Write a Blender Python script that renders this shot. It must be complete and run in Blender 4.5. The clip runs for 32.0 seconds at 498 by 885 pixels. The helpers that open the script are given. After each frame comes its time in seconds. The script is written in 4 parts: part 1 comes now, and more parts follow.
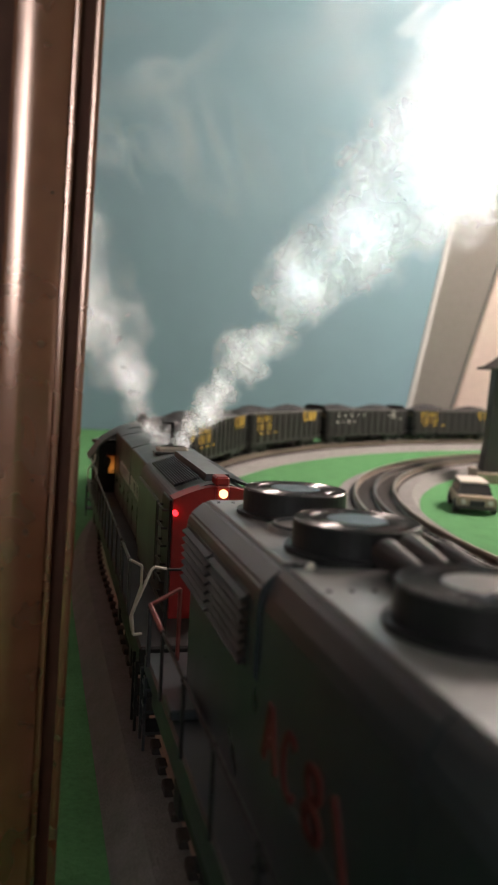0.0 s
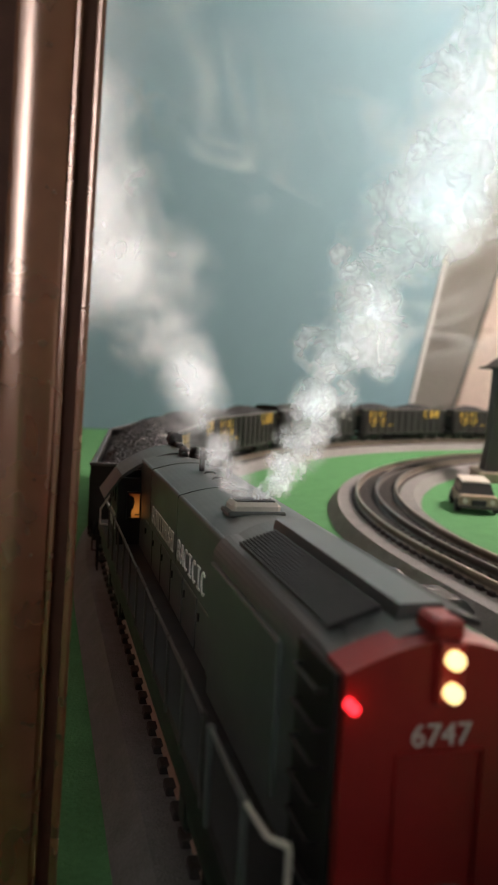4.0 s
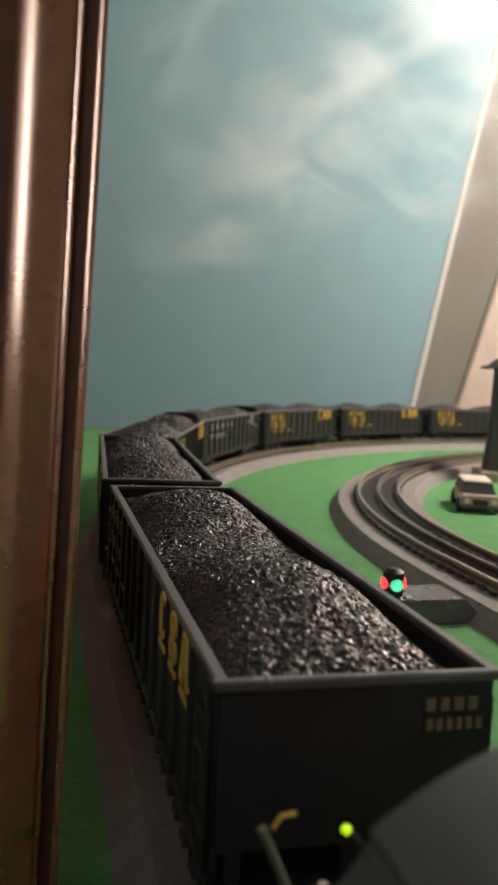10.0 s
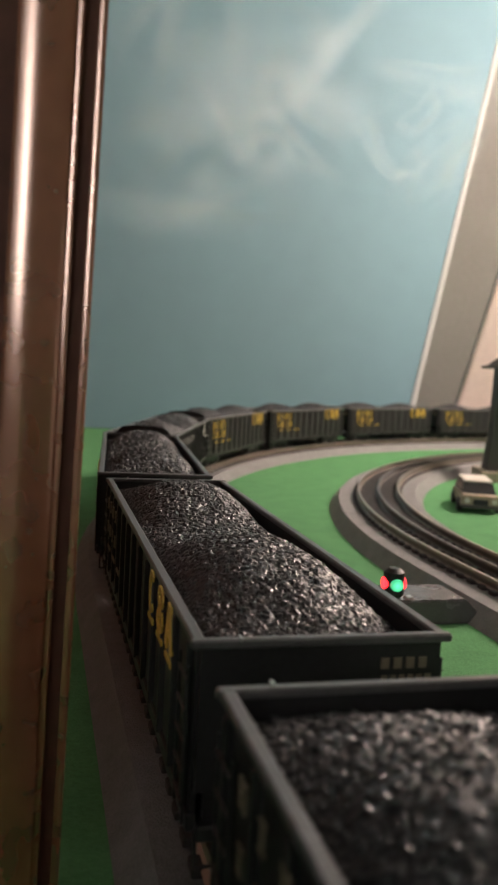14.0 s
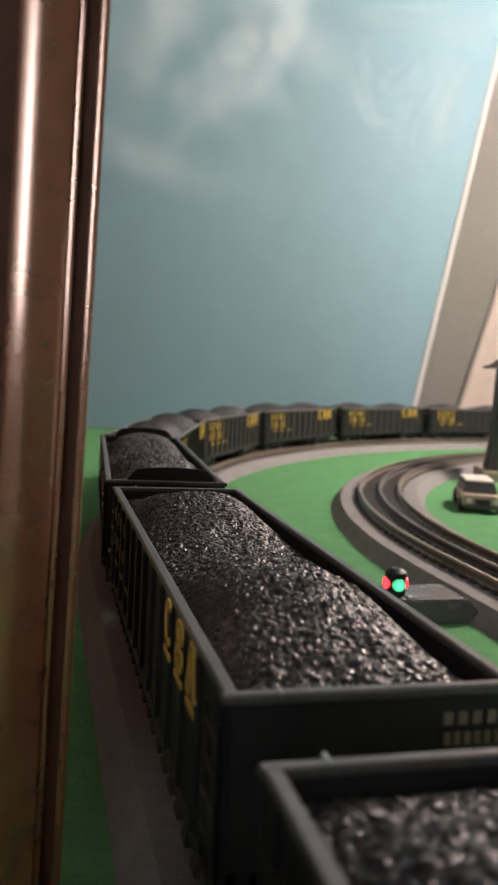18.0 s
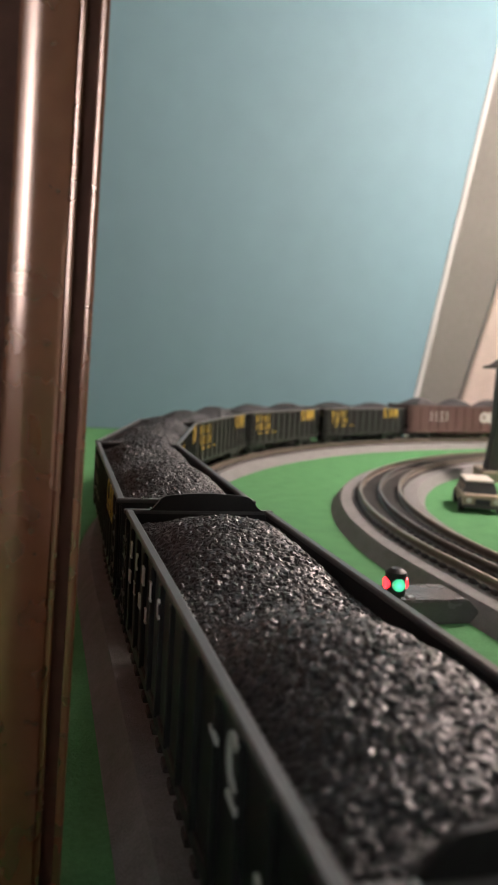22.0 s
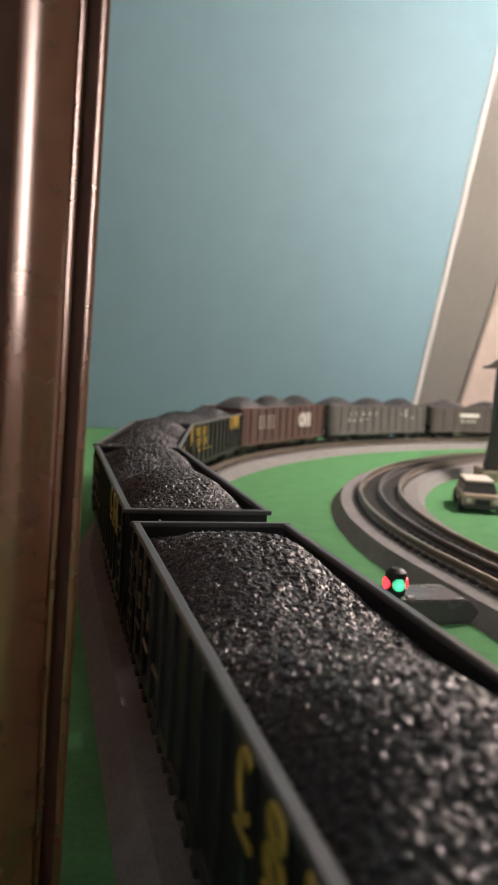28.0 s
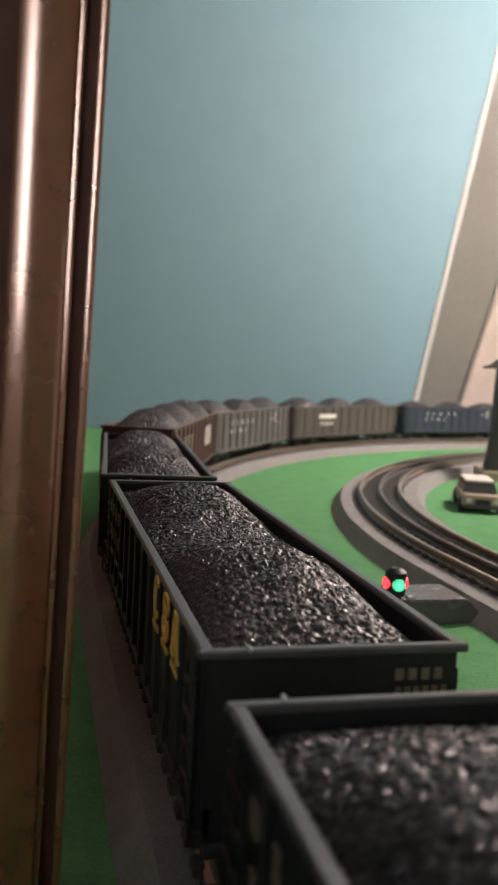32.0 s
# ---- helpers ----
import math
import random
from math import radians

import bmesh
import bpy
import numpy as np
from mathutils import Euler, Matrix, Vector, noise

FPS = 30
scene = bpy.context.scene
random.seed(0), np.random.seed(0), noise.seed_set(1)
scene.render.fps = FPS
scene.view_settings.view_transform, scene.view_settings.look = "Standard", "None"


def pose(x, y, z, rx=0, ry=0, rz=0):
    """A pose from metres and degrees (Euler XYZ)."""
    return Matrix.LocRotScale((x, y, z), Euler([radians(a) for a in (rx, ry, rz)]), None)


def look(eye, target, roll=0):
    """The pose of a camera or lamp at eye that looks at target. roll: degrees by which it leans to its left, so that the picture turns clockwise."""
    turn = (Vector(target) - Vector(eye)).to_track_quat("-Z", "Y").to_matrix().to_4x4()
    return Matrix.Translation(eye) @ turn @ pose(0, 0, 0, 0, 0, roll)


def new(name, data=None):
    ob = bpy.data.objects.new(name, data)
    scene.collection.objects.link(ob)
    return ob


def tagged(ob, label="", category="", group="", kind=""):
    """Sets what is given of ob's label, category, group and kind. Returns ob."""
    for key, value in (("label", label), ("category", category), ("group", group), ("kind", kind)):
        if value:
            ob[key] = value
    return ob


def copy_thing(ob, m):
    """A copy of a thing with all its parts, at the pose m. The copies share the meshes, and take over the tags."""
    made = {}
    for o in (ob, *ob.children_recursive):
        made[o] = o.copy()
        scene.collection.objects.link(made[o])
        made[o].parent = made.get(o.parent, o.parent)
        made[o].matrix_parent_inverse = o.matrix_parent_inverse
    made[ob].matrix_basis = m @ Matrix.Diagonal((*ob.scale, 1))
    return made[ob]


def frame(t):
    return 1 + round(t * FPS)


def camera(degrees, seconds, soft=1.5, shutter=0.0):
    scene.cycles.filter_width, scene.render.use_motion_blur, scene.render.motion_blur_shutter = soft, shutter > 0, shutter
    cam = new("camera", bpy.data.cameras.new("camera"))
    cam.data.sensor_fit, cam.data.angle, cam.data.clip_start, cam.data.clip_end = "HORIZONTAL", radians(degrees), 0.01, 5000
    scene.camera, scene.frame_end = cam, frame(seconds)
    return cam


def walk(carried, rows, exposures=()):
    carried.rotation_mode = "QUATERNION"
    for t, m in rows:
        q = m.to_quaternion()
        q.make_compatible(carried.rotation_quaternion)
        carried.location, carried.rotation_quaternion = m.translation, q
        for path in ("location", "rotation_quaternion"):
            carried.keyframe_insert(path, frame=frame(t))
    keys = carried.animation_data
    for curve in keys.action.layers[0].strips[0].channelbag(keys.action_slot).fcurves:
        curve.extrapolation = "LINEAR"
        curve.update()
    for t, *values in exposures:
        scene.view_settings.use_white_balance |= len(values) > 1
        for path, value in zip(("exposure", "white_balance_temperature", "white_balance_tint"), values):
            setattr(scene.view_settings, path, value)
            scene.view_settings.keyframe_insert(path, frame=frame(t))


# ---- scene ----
EYE = Vector((-0.0554, 0.0, 0.1176))
cam = camera(33.4, 32.0, soft=1.8)
cam.data.dof.use_dof = True
cam.data.dof.focus_distance = 0.26
cam.data.dof.aperture_fstop = 35.0


def aim(yaw, pitch, roll):
    """Pose of the camera from its turn to the right of the track, its tilt down and its lean, in degrees."""
    y, p = radians(yaw), radians(pitch)
    return look(EYE, EYE + Vector((math.sin(y) * math.cos(p), math.cos(y) * math.cos(p), -math.sin(p))), roll)


walk(cam, [
    (0.0, aim(14.45, 5.06, 3.10)), (3.0, aim(14.37, 5.10, 3.10)), (6.0, aim(14.28, 5.12, 3.10)),
    (9.0, aim(14.24, 5.14, 3.10)), (13.0, aim(14.22, 5.16, 3.10)), (16.5, aim(14.16, 5.17, 3.10)),
    (18.0, aim(14.10, 5.18, 3.10)), (25.0, aim(14.10, 5.18, 3.10)), (32.0, aim(14.10, 5.18, 3.10)),
], exposures=[(0.0, -0.05, 6500, 9), (6.0, -0.16, 6500, 9), (7.0, -0.14, 6600, 8), (8.0, -0.36, 6850, 5), (10.0, -0.12, 6750, 7), (14.0, -0.14, 6700, 9), (17.5, 0.0, 6420, 10), (32.0, 0.0, 6400, 10)])

# ---------- light ----------
world = bpy.data.worlds.new("world")
scene.world = world
world.use_nodes = True
world.node_tree.nodes["Background"].inputs[0].default_value = (0.55, 0.65, 0.75, 1)
world.node_tree.nodes["Background"].inputs[1].default_value = 0.25

LAMP_AT, LAMP_R = Vector((0.92, 0.78, 0.73)), 0.11
LAMP_POWER = 75.0          # of the hanging globe lamp
WINDOW_GLOW = 13.0         # radiance of the window assumed behind the camera

# ---------- materials ----------


def mat(name, base, rough=0.6, metal=0.0, var=0.12, scale=40.0, bump=0.0, bump_scale=None, emit=None, power=0.0,
        coat=0.0, other=None, spec=0.5, coat_rough=0.15):
    """A surface with mottling at two scales and a fine relief."""
    m = bpy.data.materials.new(name)
    m.use_nodes = True
    nt = m.node_tree
    b = nt.nodes["Principled BSDF"]
    b.inputs["Roughness"].default_value = rough
    b.inputs["Metallic"].default_value = metal
    b.inputs["Coat Weight"].default_value = coat
    b.inputs["Coat Roughness"].default_value = coat_rough
    b.inputs["Specular IOR Level"].default_value = spec
    if emit:
        b.inputs["Emission Color"].default_value = (*emit, 1)
        b.inputs["Emission Strength"].default_value = power
    tc = nt.nodes.new("ShaderNodeTexCoord")
    n1 = nt.nodes.new("ShaderNodeTexNoise")
    n1.inputs["Scale"].default_value = scale
    n1.inputs["Detail"].default_value = 3
    n2 = nt.nodes.new("ShaderNodeTexNoise")
    n2.inputs["Scale"].default_value = scale * 9
    n2.inputs["Detail"].default_value = 2
    for n in (n1, n2):
        nt.links.new(tc.outputs["Object"], n.inputs["Vector"])
    add = nt.nodes.new("ShaderNodeMath")
    add.operation = "ADD"
    nt.links.new(n1.outputs["Fac"], add.inputs[0])
    nt.links.new(n2.outputs["Fac"], add.inputs[1])
    ramp = nt.nodes.new("ShaderNodeMapRange")
    ramp.inputs["From Min"].default_value = 0.6
    ramp.inputs["From Max"].default_value = 1.4
    nt.links.new(add.outputs[0], ramp.inputs["Value"])
    mix = nt.nodes.new("ShaderNodeMix")
    mix.data_type = "RGBA"
    lo = tuple(max(0, c * (1 - var)) for c in base)
    hi = other if other else tuple(min(1, c * (1 + var)) for c in base)
    mix.inputs[6].default_value = (*lo, 1)
    mix.inputs[7].default_value = (*hi, 1)
    nt.links.new(ramp.outputs[0], mix.inputs[0])
    nt.links.new(mix.outputs[2], b.inputs["Base Color"])
    rr = nt.nodes.new("ShaderNodeMapRange")
    rr.inputs["To Min"].default_value = max(0.03, rough - 0.08)
    rr.inputs["To Max"].default_value = min(1.0, rough + 0.08)
    nt.links.new(n1.outputs["Fac"], rr.inputs["Value"])
    nt.links.new(rr.outputs[0], b.inputs["Roughness"])
    if bump:
        bm = nt.nodes.new("ShaderNodeBump")
        bm.inputs["Strength"].default_value = bump
        bm.inputs["Distance"].default_value = 0.001
        src = n2
        if bump_scale:
            src = nt.nodes.new("ShaderNodeTexNoise")
            src.inputs["Scale"].default_value = bump_scale
            src.inputs["Detail"].default_value = 4
            nt.links.new(tc.outputs["Object"], src.inputs["Vector"])
        nt.links.new(src.outputs["Fac"], bm.inputs["Height"])
        nt.links.new(bm.outputs[0], b.inputs["Normal"])
    return m


M_WALL = mat("blue_wall_paint", (0.120, 0.212, 0.252), 0.75, var=0.06, scale=2.0, bump=0.15, bump_scale=300)
M_PLAIN = mat("grey_wall_paint", (0.34, 0.34, 0.34), 0.8, var=0.05, scale=3)
M_CEIL = mat("ceiling_white", (0.66, 0.67, 0.68), 0.85, var=0.04, scale=3)
M_FLOOR = mat("floor_boards", (0.16, 0.10, 0.06), 0.5, var=0.25, scale=6)
M_GREEN = mat("green_felt", (0.088, 0.238, 0.100), 0.95, var=0.22, scale=60, bump=0.6, bump_scale=900, spec=0.1)
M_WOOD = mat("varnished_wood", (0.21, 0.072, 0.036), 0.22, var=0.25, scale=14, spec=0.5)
# Reflection raised and tinted so the casing's highlights look warmly lit.
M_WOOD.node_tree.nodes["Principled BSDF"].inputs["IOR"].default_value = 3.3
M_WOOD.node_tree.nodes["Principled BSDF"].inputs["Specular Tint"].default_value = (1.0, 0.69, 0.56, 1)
# Casing wood with recess shade in its colour; also on the unseen side wall.
M_WOOD_DARK = mat("darkened_wood", (0.085, 0.034, 0.022), 0.6, var=0.25, scale=20, spec=0.2)
M_BED = mat("grey_roadbed", (0.195, 0.192, 0.188), 0.8, var=0.25, scale=120, bump=1.0, bump_scale=1500)
M_MOTOR = mat("grey_moulded_plastic", (0.10, 0.095, 0.095), 0.25, var=0.15, scale=120)
M_TIE = mat("dark_tie", (0.032, 0.028, 0.025), 0.7, var=0.3, scale=150)
M_RAIL = mat("tinplate_rail", (0.32, 0.28, 0.235), 0.40, metal=0.9, var=0.12, scale=60)
M_RAIL_MID = mat("blackened_rail", (0.16, 0.15, 0.14), 0.4, metal=0.8, var=0.2, scale=60)
M_BLACK = mat("black_plastic", (0.020, 0.0195, 0.020), 0.45, var=0.25, scale=90, spec=0.3)
M_CAB = mat("near_black_paint", (0.016, 0.017, 0.017), 0.5, var=0.25, scale=90, spec=0.3)
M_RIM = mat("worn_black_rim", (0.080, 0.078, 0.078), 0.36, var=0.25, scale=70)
M_COAL = mat("coal", (0.014, 0.0145, 0.016), 0.37, var=0.35, scale=200, bump=0.10, bump_scale=1600, spec=0.42)
M_YELLOW = mat("yellow_lettering", (0.50, 0.34, 0.06), 0.55, var=0.12, scale=300)
M_WHITE = mat("white_lettering", (0.62, 0.61, 0.58), 0.55, var=0.12, scale=300)
M_LOCO_WHITE = mat("worn_white_lettering", (0.78, 0.78, 0.74), 0.6, var=0.25, scale=300)
M_DULL = mat("dull_gold_lettering", (0.17, 0.13, 0.09), 0.6, var=0.2, scale=300)
M_BROWN = mat("oxide_brown_paint", (0.080, 0.042, 0.038), 0.55, var=0.15, scale=60)
M_GREY = mat("weathered_grey_paint", (0.09, 0.085, 0.082), 0.6, var=0.2, scale=60)
M_TAUPE = mat("dark_taupe_paint", (0.07, 0.06, 0.055), 0.6, var=0.2, scale=60)
M_BLUE = mat("dark_blue_paint", (0.028, 0.036, 0.055), 0.5, var=0.2, scale=60)
M_LOCO = mat("dark_grey_loco_paint", (0.086, 0.096, 0.094), 0.36, var=0.12, scale=60)
M_LOCO_A = mat("green_black_loco_paint", (0.030, 0.036, 0.040), 0.3, var=0.15, scale=60)
# Base lightened beyond the hood's paint to carry the roof's reflected light.
M_ROOF = mat("roof_grey_with_sheen", (0.16, 0.155, 0.15), 0.40, var=0.25, scale=70, coat=0.5, coat_rough=0.32)
M_FAN = mat("glossy_black_vanes", (0.04, 0.04, 0.042), 0.25, var=0.2, scale=200)
M_RED = mat("scarlet_paint", (0.25, 0.014, 0.012), 0.42, var=0.1, scale=60)
M_LOCO_RED = mat("faded_red_lettering", (0.13, 0.022, 0.016), 0.6, var=0.2, scale=200)
M_STEEL = mat("steel", (0.45, 0.44, 0.42), 0.35, metal=0.9, var=0.1, scale=100)
M_WHEEL = mat("dark_wheel_metal", (0.09, 0.085, 0.08), 0.45, metal=0.6, var=0.2, scale=100)
M_SHEER = mat("grey_beige_border_cloth", (0.25, 0.245, 0.225), 0.9, var=0.06, scale=10, bump=0.2, bump_scale=500)
M_CURTAIN = mat("beige_cloth", (0.68, 0.58, 0.52), 0.9, var=0.06, scale=10, bump=0.2, bump_scale=500)
M_HEM = mat("pale_hem", (0.36, 0.37, 0.36), 0.9, var=0.05, scale=20)
M_TAN = mat("tan_toy_paint", (0.27, 0.22, 0.15), 0.5, var=0.25, scale=90)
M_PALE = mat("pale_plastic", (0.55, 0.52, 0.46), 0.5, var=0.1, scale=90)
M_DARKGLASS = mat("dark_glass", (0.02, 0.02, 0.02), 0.12, var=0.1, scale=50)
M_TOWER = mat("dark_tower_paint", (0.05, 0.043, 0.04), 0.6, var=0.2, scale=60)
M_LIGHT_RED = mat("red_lens", (0.5, 0.02, 0.02), 0.3, emit=(1.0, 0.02, 0.03), power=4.5)
M_LIGHT_GREEN = mat("green_lens", (0.02, 0.5, 0.25), 0.3, emit=(0.0, 1.0, 0.34), power=0.8)
M_LIGHT_WARM = mat("headlight_lens", (0.9, 0.8, 0.6), 0.3, emit=(1.0, 0.66, 0.27), power=2.4)
M_GLOBE = mat("lit_opal_globe", (0.9, 0.85, 0.8), 0.4, emit=(1.0, 0.80, 0.72), power=LAMP_POWER / (4 * math.pi ** 2 * LAMP_R ** 2))
M_PANE = mat("bright_frosted_pane", (0.9, 0.88, 0.85), 0.6, emit=(0.95, 0.95, 1.0), power=WINDOW_GLOW)
M_LIGHT_LIME = mat("lime_lens", (0.4, 0.6, 0.05), 0.3, emit=(0.62, 1.0, 0.02), power=1.2)
M_GLOW = mat("orange_cab_light", (0.10, 0.04, 0.02), 0.5, emit=(1.0, 0.24, 0.035), power=0.25)


def bulb_fall(m, at, reach, hot, dim, power):
    """A lit pane seen against a small bulb: brightest round the bulb, fading away from it."""
    nt = m.node_tree
    tc = nt.nodes.new("ShaderNodeTexCoord")
    gap = nt.nodes.new("ShaderNodeVectorMath")
    gap.operation = "DISTANCE"
    gap.inputs[1].default_value = at
    nt.links.new(tc.outputs["Object"], gap.inputs[0])
    ramp = nt.nodes.new("ShaderNodeValToRGB")
    ramp.color_ramp.elements[0].color = (*hot, 1)
    ramp.color_ramp.elements[1].color = (*dim, 1)
    ramp.color_ramp.elements[1].position = 1.0
    scale = nt.nodes.new("ShaderNodeMath")
    scale.operation = "DIVIDE"
    scale.inputs[1].default_value = reach
    nt.links.new(gap.outputs["Value"], scale.inputs[0])
    nt.links.new(scale.outputs[0], ramp.inputs["Fac"])
    b = nt.nodes["Principled BSDF"]
    nt.links.new(ramp.outputs["Color"], b.inputs["Emission Color"])
    b.inputs["Emission Strength"].default_value = power


bulb_fall(M_GLOW, (0.0008, 0.0, -0.0022), 0.0075, (1.0, 0.36, 0.06), (0.16, 0.022, 0.004), 0.42)
bulb_fall(M_LIGHT_GREEN, (0.1026, 0.3376, 0.0235), 0.0040, (0.16, 1.0, 0.55), (0.0, 0.13, 0.05), 1.5)

# ---------- mesh helpers ----------


def part(name, bm, material, parent=None, label="", smooth=False):
    """Links a bmesh as one mesh object under its thing."""
    me = bpy.data.meshes.new(name)
    bmesh.ops.recalc_face_normals(bm, faces=bm.faces)
    bm.to_mesh(me)
    bm.free()
    for m in (material if isinstance(material, (list, tuple)) else [material]):
        me.materials.append(m)
    if smooth:
        me.shade_smooth()
    ob = new(name, me)
    ob.parent = parent
    if label:
        ob["label"] = label
    return ob


def box(bm, c, size, bevel=0.0, rot=None, mi=0):
    """Adds a box with softened edges."""
    m = Matrix.Translation(c)
    if rot is not None:
        m = m @ rot
    r = bmesh.ops.create_cube(bm, size=1.0, matrix=m @ Matrix.Diagonal((*size, 1)))
    vs = r["verts"]
    if bevel:
        es = list({e for v in vs for e in v.link_edges})
        bmesh.ops.bevel(bm, geom=es, offset=bevel, segments=1, affect="EDGES")
    return vs


def tube(bm, a, b, r, n=8, r2=None):
    """Adds a round bar from a to b."""
    a, b = Vector(a), Vector(b)
    d = b - a
    m = Matrix.Translation((a + b) / 2) @ d.to_track_quat("Z", "Y").to_matrix().to_4x4()
    bmesh.ops.create_cone(bm, cap_ends=True, segments=n, radius1=r, radius2=r if r2 is None else r2,
                          depth=d.length, matrix=m)


def bars(bm, pts, r, n=6):
    for a, b in zip(pts, pts[1:]):
        tube(bm, a, b, r, n)


def prism(bm, outline, y0, y1, mi=0):
    """Pushes an outline in x and z along y."""
    a = [bm.verts.new((x, y0, z)) for x, z in outline]
    b = [bm.verts.new((x, y1, z)) for x, z in outline]
    n = len(outline)
    fs = [bm.faces.new(a), bm.faces.new(b[::-1])]
    for i in range(n):
        fs.append(bm.faces.new((a[i], b[i], b[(i + 1) % n], a[(i + 1) % n])))
    for f in fs:
        f.material_index = mi
    return fs


def thing(name, label, category, group="", kind=""):
    e = new(name)
    e.empty_display_size = 0.02
    return tagged(e, label, category, group, kind)


# ---------- the room ----------
X0, X1, Y0, Y1, Z0, Z1 = -1.9, 3.9, -2.9, 1.447, -0.95, 1.55


def slab(name, lo, hi, material, label, kind="structure", category=""):
    bm = bmesh.new()
    c = [(a + b) / 2 for a, b in zip(lo, hi)]
    box(bm, c, [b - a for a, b in zip(lo, hi)])
    return tagged(part(name, bm, material), label, category or name.split("_")[0], kind=kind)


slab("wall_north", (X0 - 0.1, Y1, Z0), (X1 + 0.1, Y1 + 0.1, Z1), M_WALL, "smooth blue painted wall behind the train layout")
slab("wall_west", (X0 - 0.1, Y0, Z0), (X0, Y1, Z1), M_PLAIN, "plain grey painted wall")
slab("wall_east", (X1, Y0, Z0), (X1 + 0.1, Y1, Z1), M_PLAIN, "plain grey painted wall")
WX0, WX1, WZ0, WZ1 = -1.66, -1.06, 0.30, 1.48     # bright window assumed behind the camera, as unseen source of the casing's highlights
wall_bm = bmesh.new()
for a, b, c, d in ((X0 - 0.1, WX0, Z0, Z1), (WX1, X1 + 0.1, Z0, Z1), (WX0, WX1, Z0, WZ0), (WX0, WX1, WZ1, Z1)):
    box(wall_bm, ((a + b) / 2, Y0 - 0.05, (c + d) / 2), (b - a, 0.1, d - c))
tagged(part("wall_south", wall_bm, M_PLAIN), "plain grey painted wall with a tall window", "wall", kind="structure")
win = thing("window_1", "tall bright frosted window, assumed behind the view to light the casing", "window", kind="structure")
bm = bmesh.new()
box(bm, ((WX0 + WX1) / 2, Y0 - 0.06, (WZ0 + WZ1) / 2), (WX1 - WX0 - 0.02, 0.006, WZ1 - WZ0 - 0.02))
part("pane", bm, M_PANE, win, "frosted pane glowing as the unseen light source")
for x, z, w, h in ((WX0 + 0.015, (WZ0 + WZ1) / 2, 0.03, WZ1 - WZ0), (WX1 - 0.015, (WZ0 + WZ1) / 2, 0.03, WZ1 - WZ0),
                   ((WX0 + WX1) / 2, WZ0 + 0.015, WX1 - WX0, 0.03), ((WX0 + WX1) / 2, WZ1 - 0.015, WX1 - WX0, 0.03)):
    bm = bmesh.new()
    box(bm, (x, Y0 - 0.045, z), (w, 0.03, h), 0.002)
    part("frame_bar", bm, M_CEIL, win)
# Unseen wall, added to keep window light off the felt and outer sides.
slab("wall_partition", (X0 + 0.004, 0.1834, 0.004), (-0.0990, 0.2050, Z1 - 0.004), M_PLAIN, "unseen grey wall beside the casing, added to shade the train's outer side")
# Unseen low walls, added only to block window light near the table.
slab("wall_low", (0.1600, -0.2200, 0.004), (X1 - 0.004, -0.2000, 0.21), M_PLAIN, "unseen low grey wall added to block window light")
slab("wall_low_west", (X0 + 0.004, -0.2200, 0.004), (-0.1150, -0.2000, 0.155), M_PLAIN, "unseen low grey wall added to block window light")
# Unseen dark wall, added to soak up bounced light on the outer side.
slab("wall_panelled", (-0.1600, 0.2060, 0.004), (-0.1400, Y1 - 0.004, Z1 - 0.004), M_WOOD_DARK, "unseen dark wall added to stop light bouncing onto the train")
slab("ceiling", (X0 - 0.1, Y0 - 0.1, Z1), (X1 + 0.1, Y1 + 0.1, Z1 + 0.1), M_CEIL, "plain off-white ceiling in shade")
slab("floor", (X0 - 0.1, Y0 - 0.1, Z0 - 0.05), (X1 + 0.1, Y1 + 0.1, Z0), M_FLOOR, "brown boarded floor")
slab("layout_table", (X0 + 0.004, Y0 + 0.004, -0.04), (X1 - 0.004, Y1 - 0.004, 0.0), M_GREEN,
     "layout table top covered in green felt", category="table")

# ---------- hanging lamp over the layout ----------
pendant = thing("pendant_lamp", "warm opal globe lamp hanging over the layout", "lamp")
bm = bmesh.new()
bmesh.ops.create_uvsphere(bm, u_segments=32, v_segments=16, radius=LAMP_R, matrix=Matrix.Translation(LAMP_AT))
part("globe", bm, M_GLOBE, pendant, "glowing opal globe", smooth=True)
bm = bmesh.new()
tube(bm, LAMP_AT + Vector((0, 0, LAMP_R - 0.004)), (LAMP_AT.x, LAMP_AT.y, Z1), 0.004, 8)
part("cord", bm, M_BLACK, pendant)
bm = bmesh.new()
tube(bm, (LAMP_AT.x, LAMP_AT.y, Z1 - 0.03), (LAMP_AT.x, LAMP_AT.y, Z1), 0.04, 16)
part("ceiling_rose", bm, M_CEIL, pendant)

# ---------- the line of the tracks ----------
TY, TR = 0.413, 0.935       # start of the outer curve and its radius
IX, IY, IR = 0.19, 0.43, 0.68  # the inner line: its straight, start of the curve, radius
RAIL = 0.0165


def line_outer(s):
    """Place and heading on the outer line, s metres from beside the camera."""
    if s <= TY:
        return Vector((0, s, 0)), 0.0
    a = (s - TY) / TR
    if a <= math.pi / 2:
        return Vector((TR - TR * math.cos(a), TY + TR * math.sin(a), 0)), -a
    return Vector((TR + (s - TY - TR * math.pi / 2), TY + TR, 0)), -math.pi / 2


def line_inner(s):
    if s <= IY:
        return Vector((IX, s, 0)), 0.0
    a = (s - IY) / IR
    if a <= math.pi / 2:
        return Vector((IX + IR - IR * math.cos(a), IY + IR * math.sin(a), 0)), -a
    return Vector((IX + IR + (s - IY - IR * math.pi / 2), IY + IR, 0)), -math.pi / 2


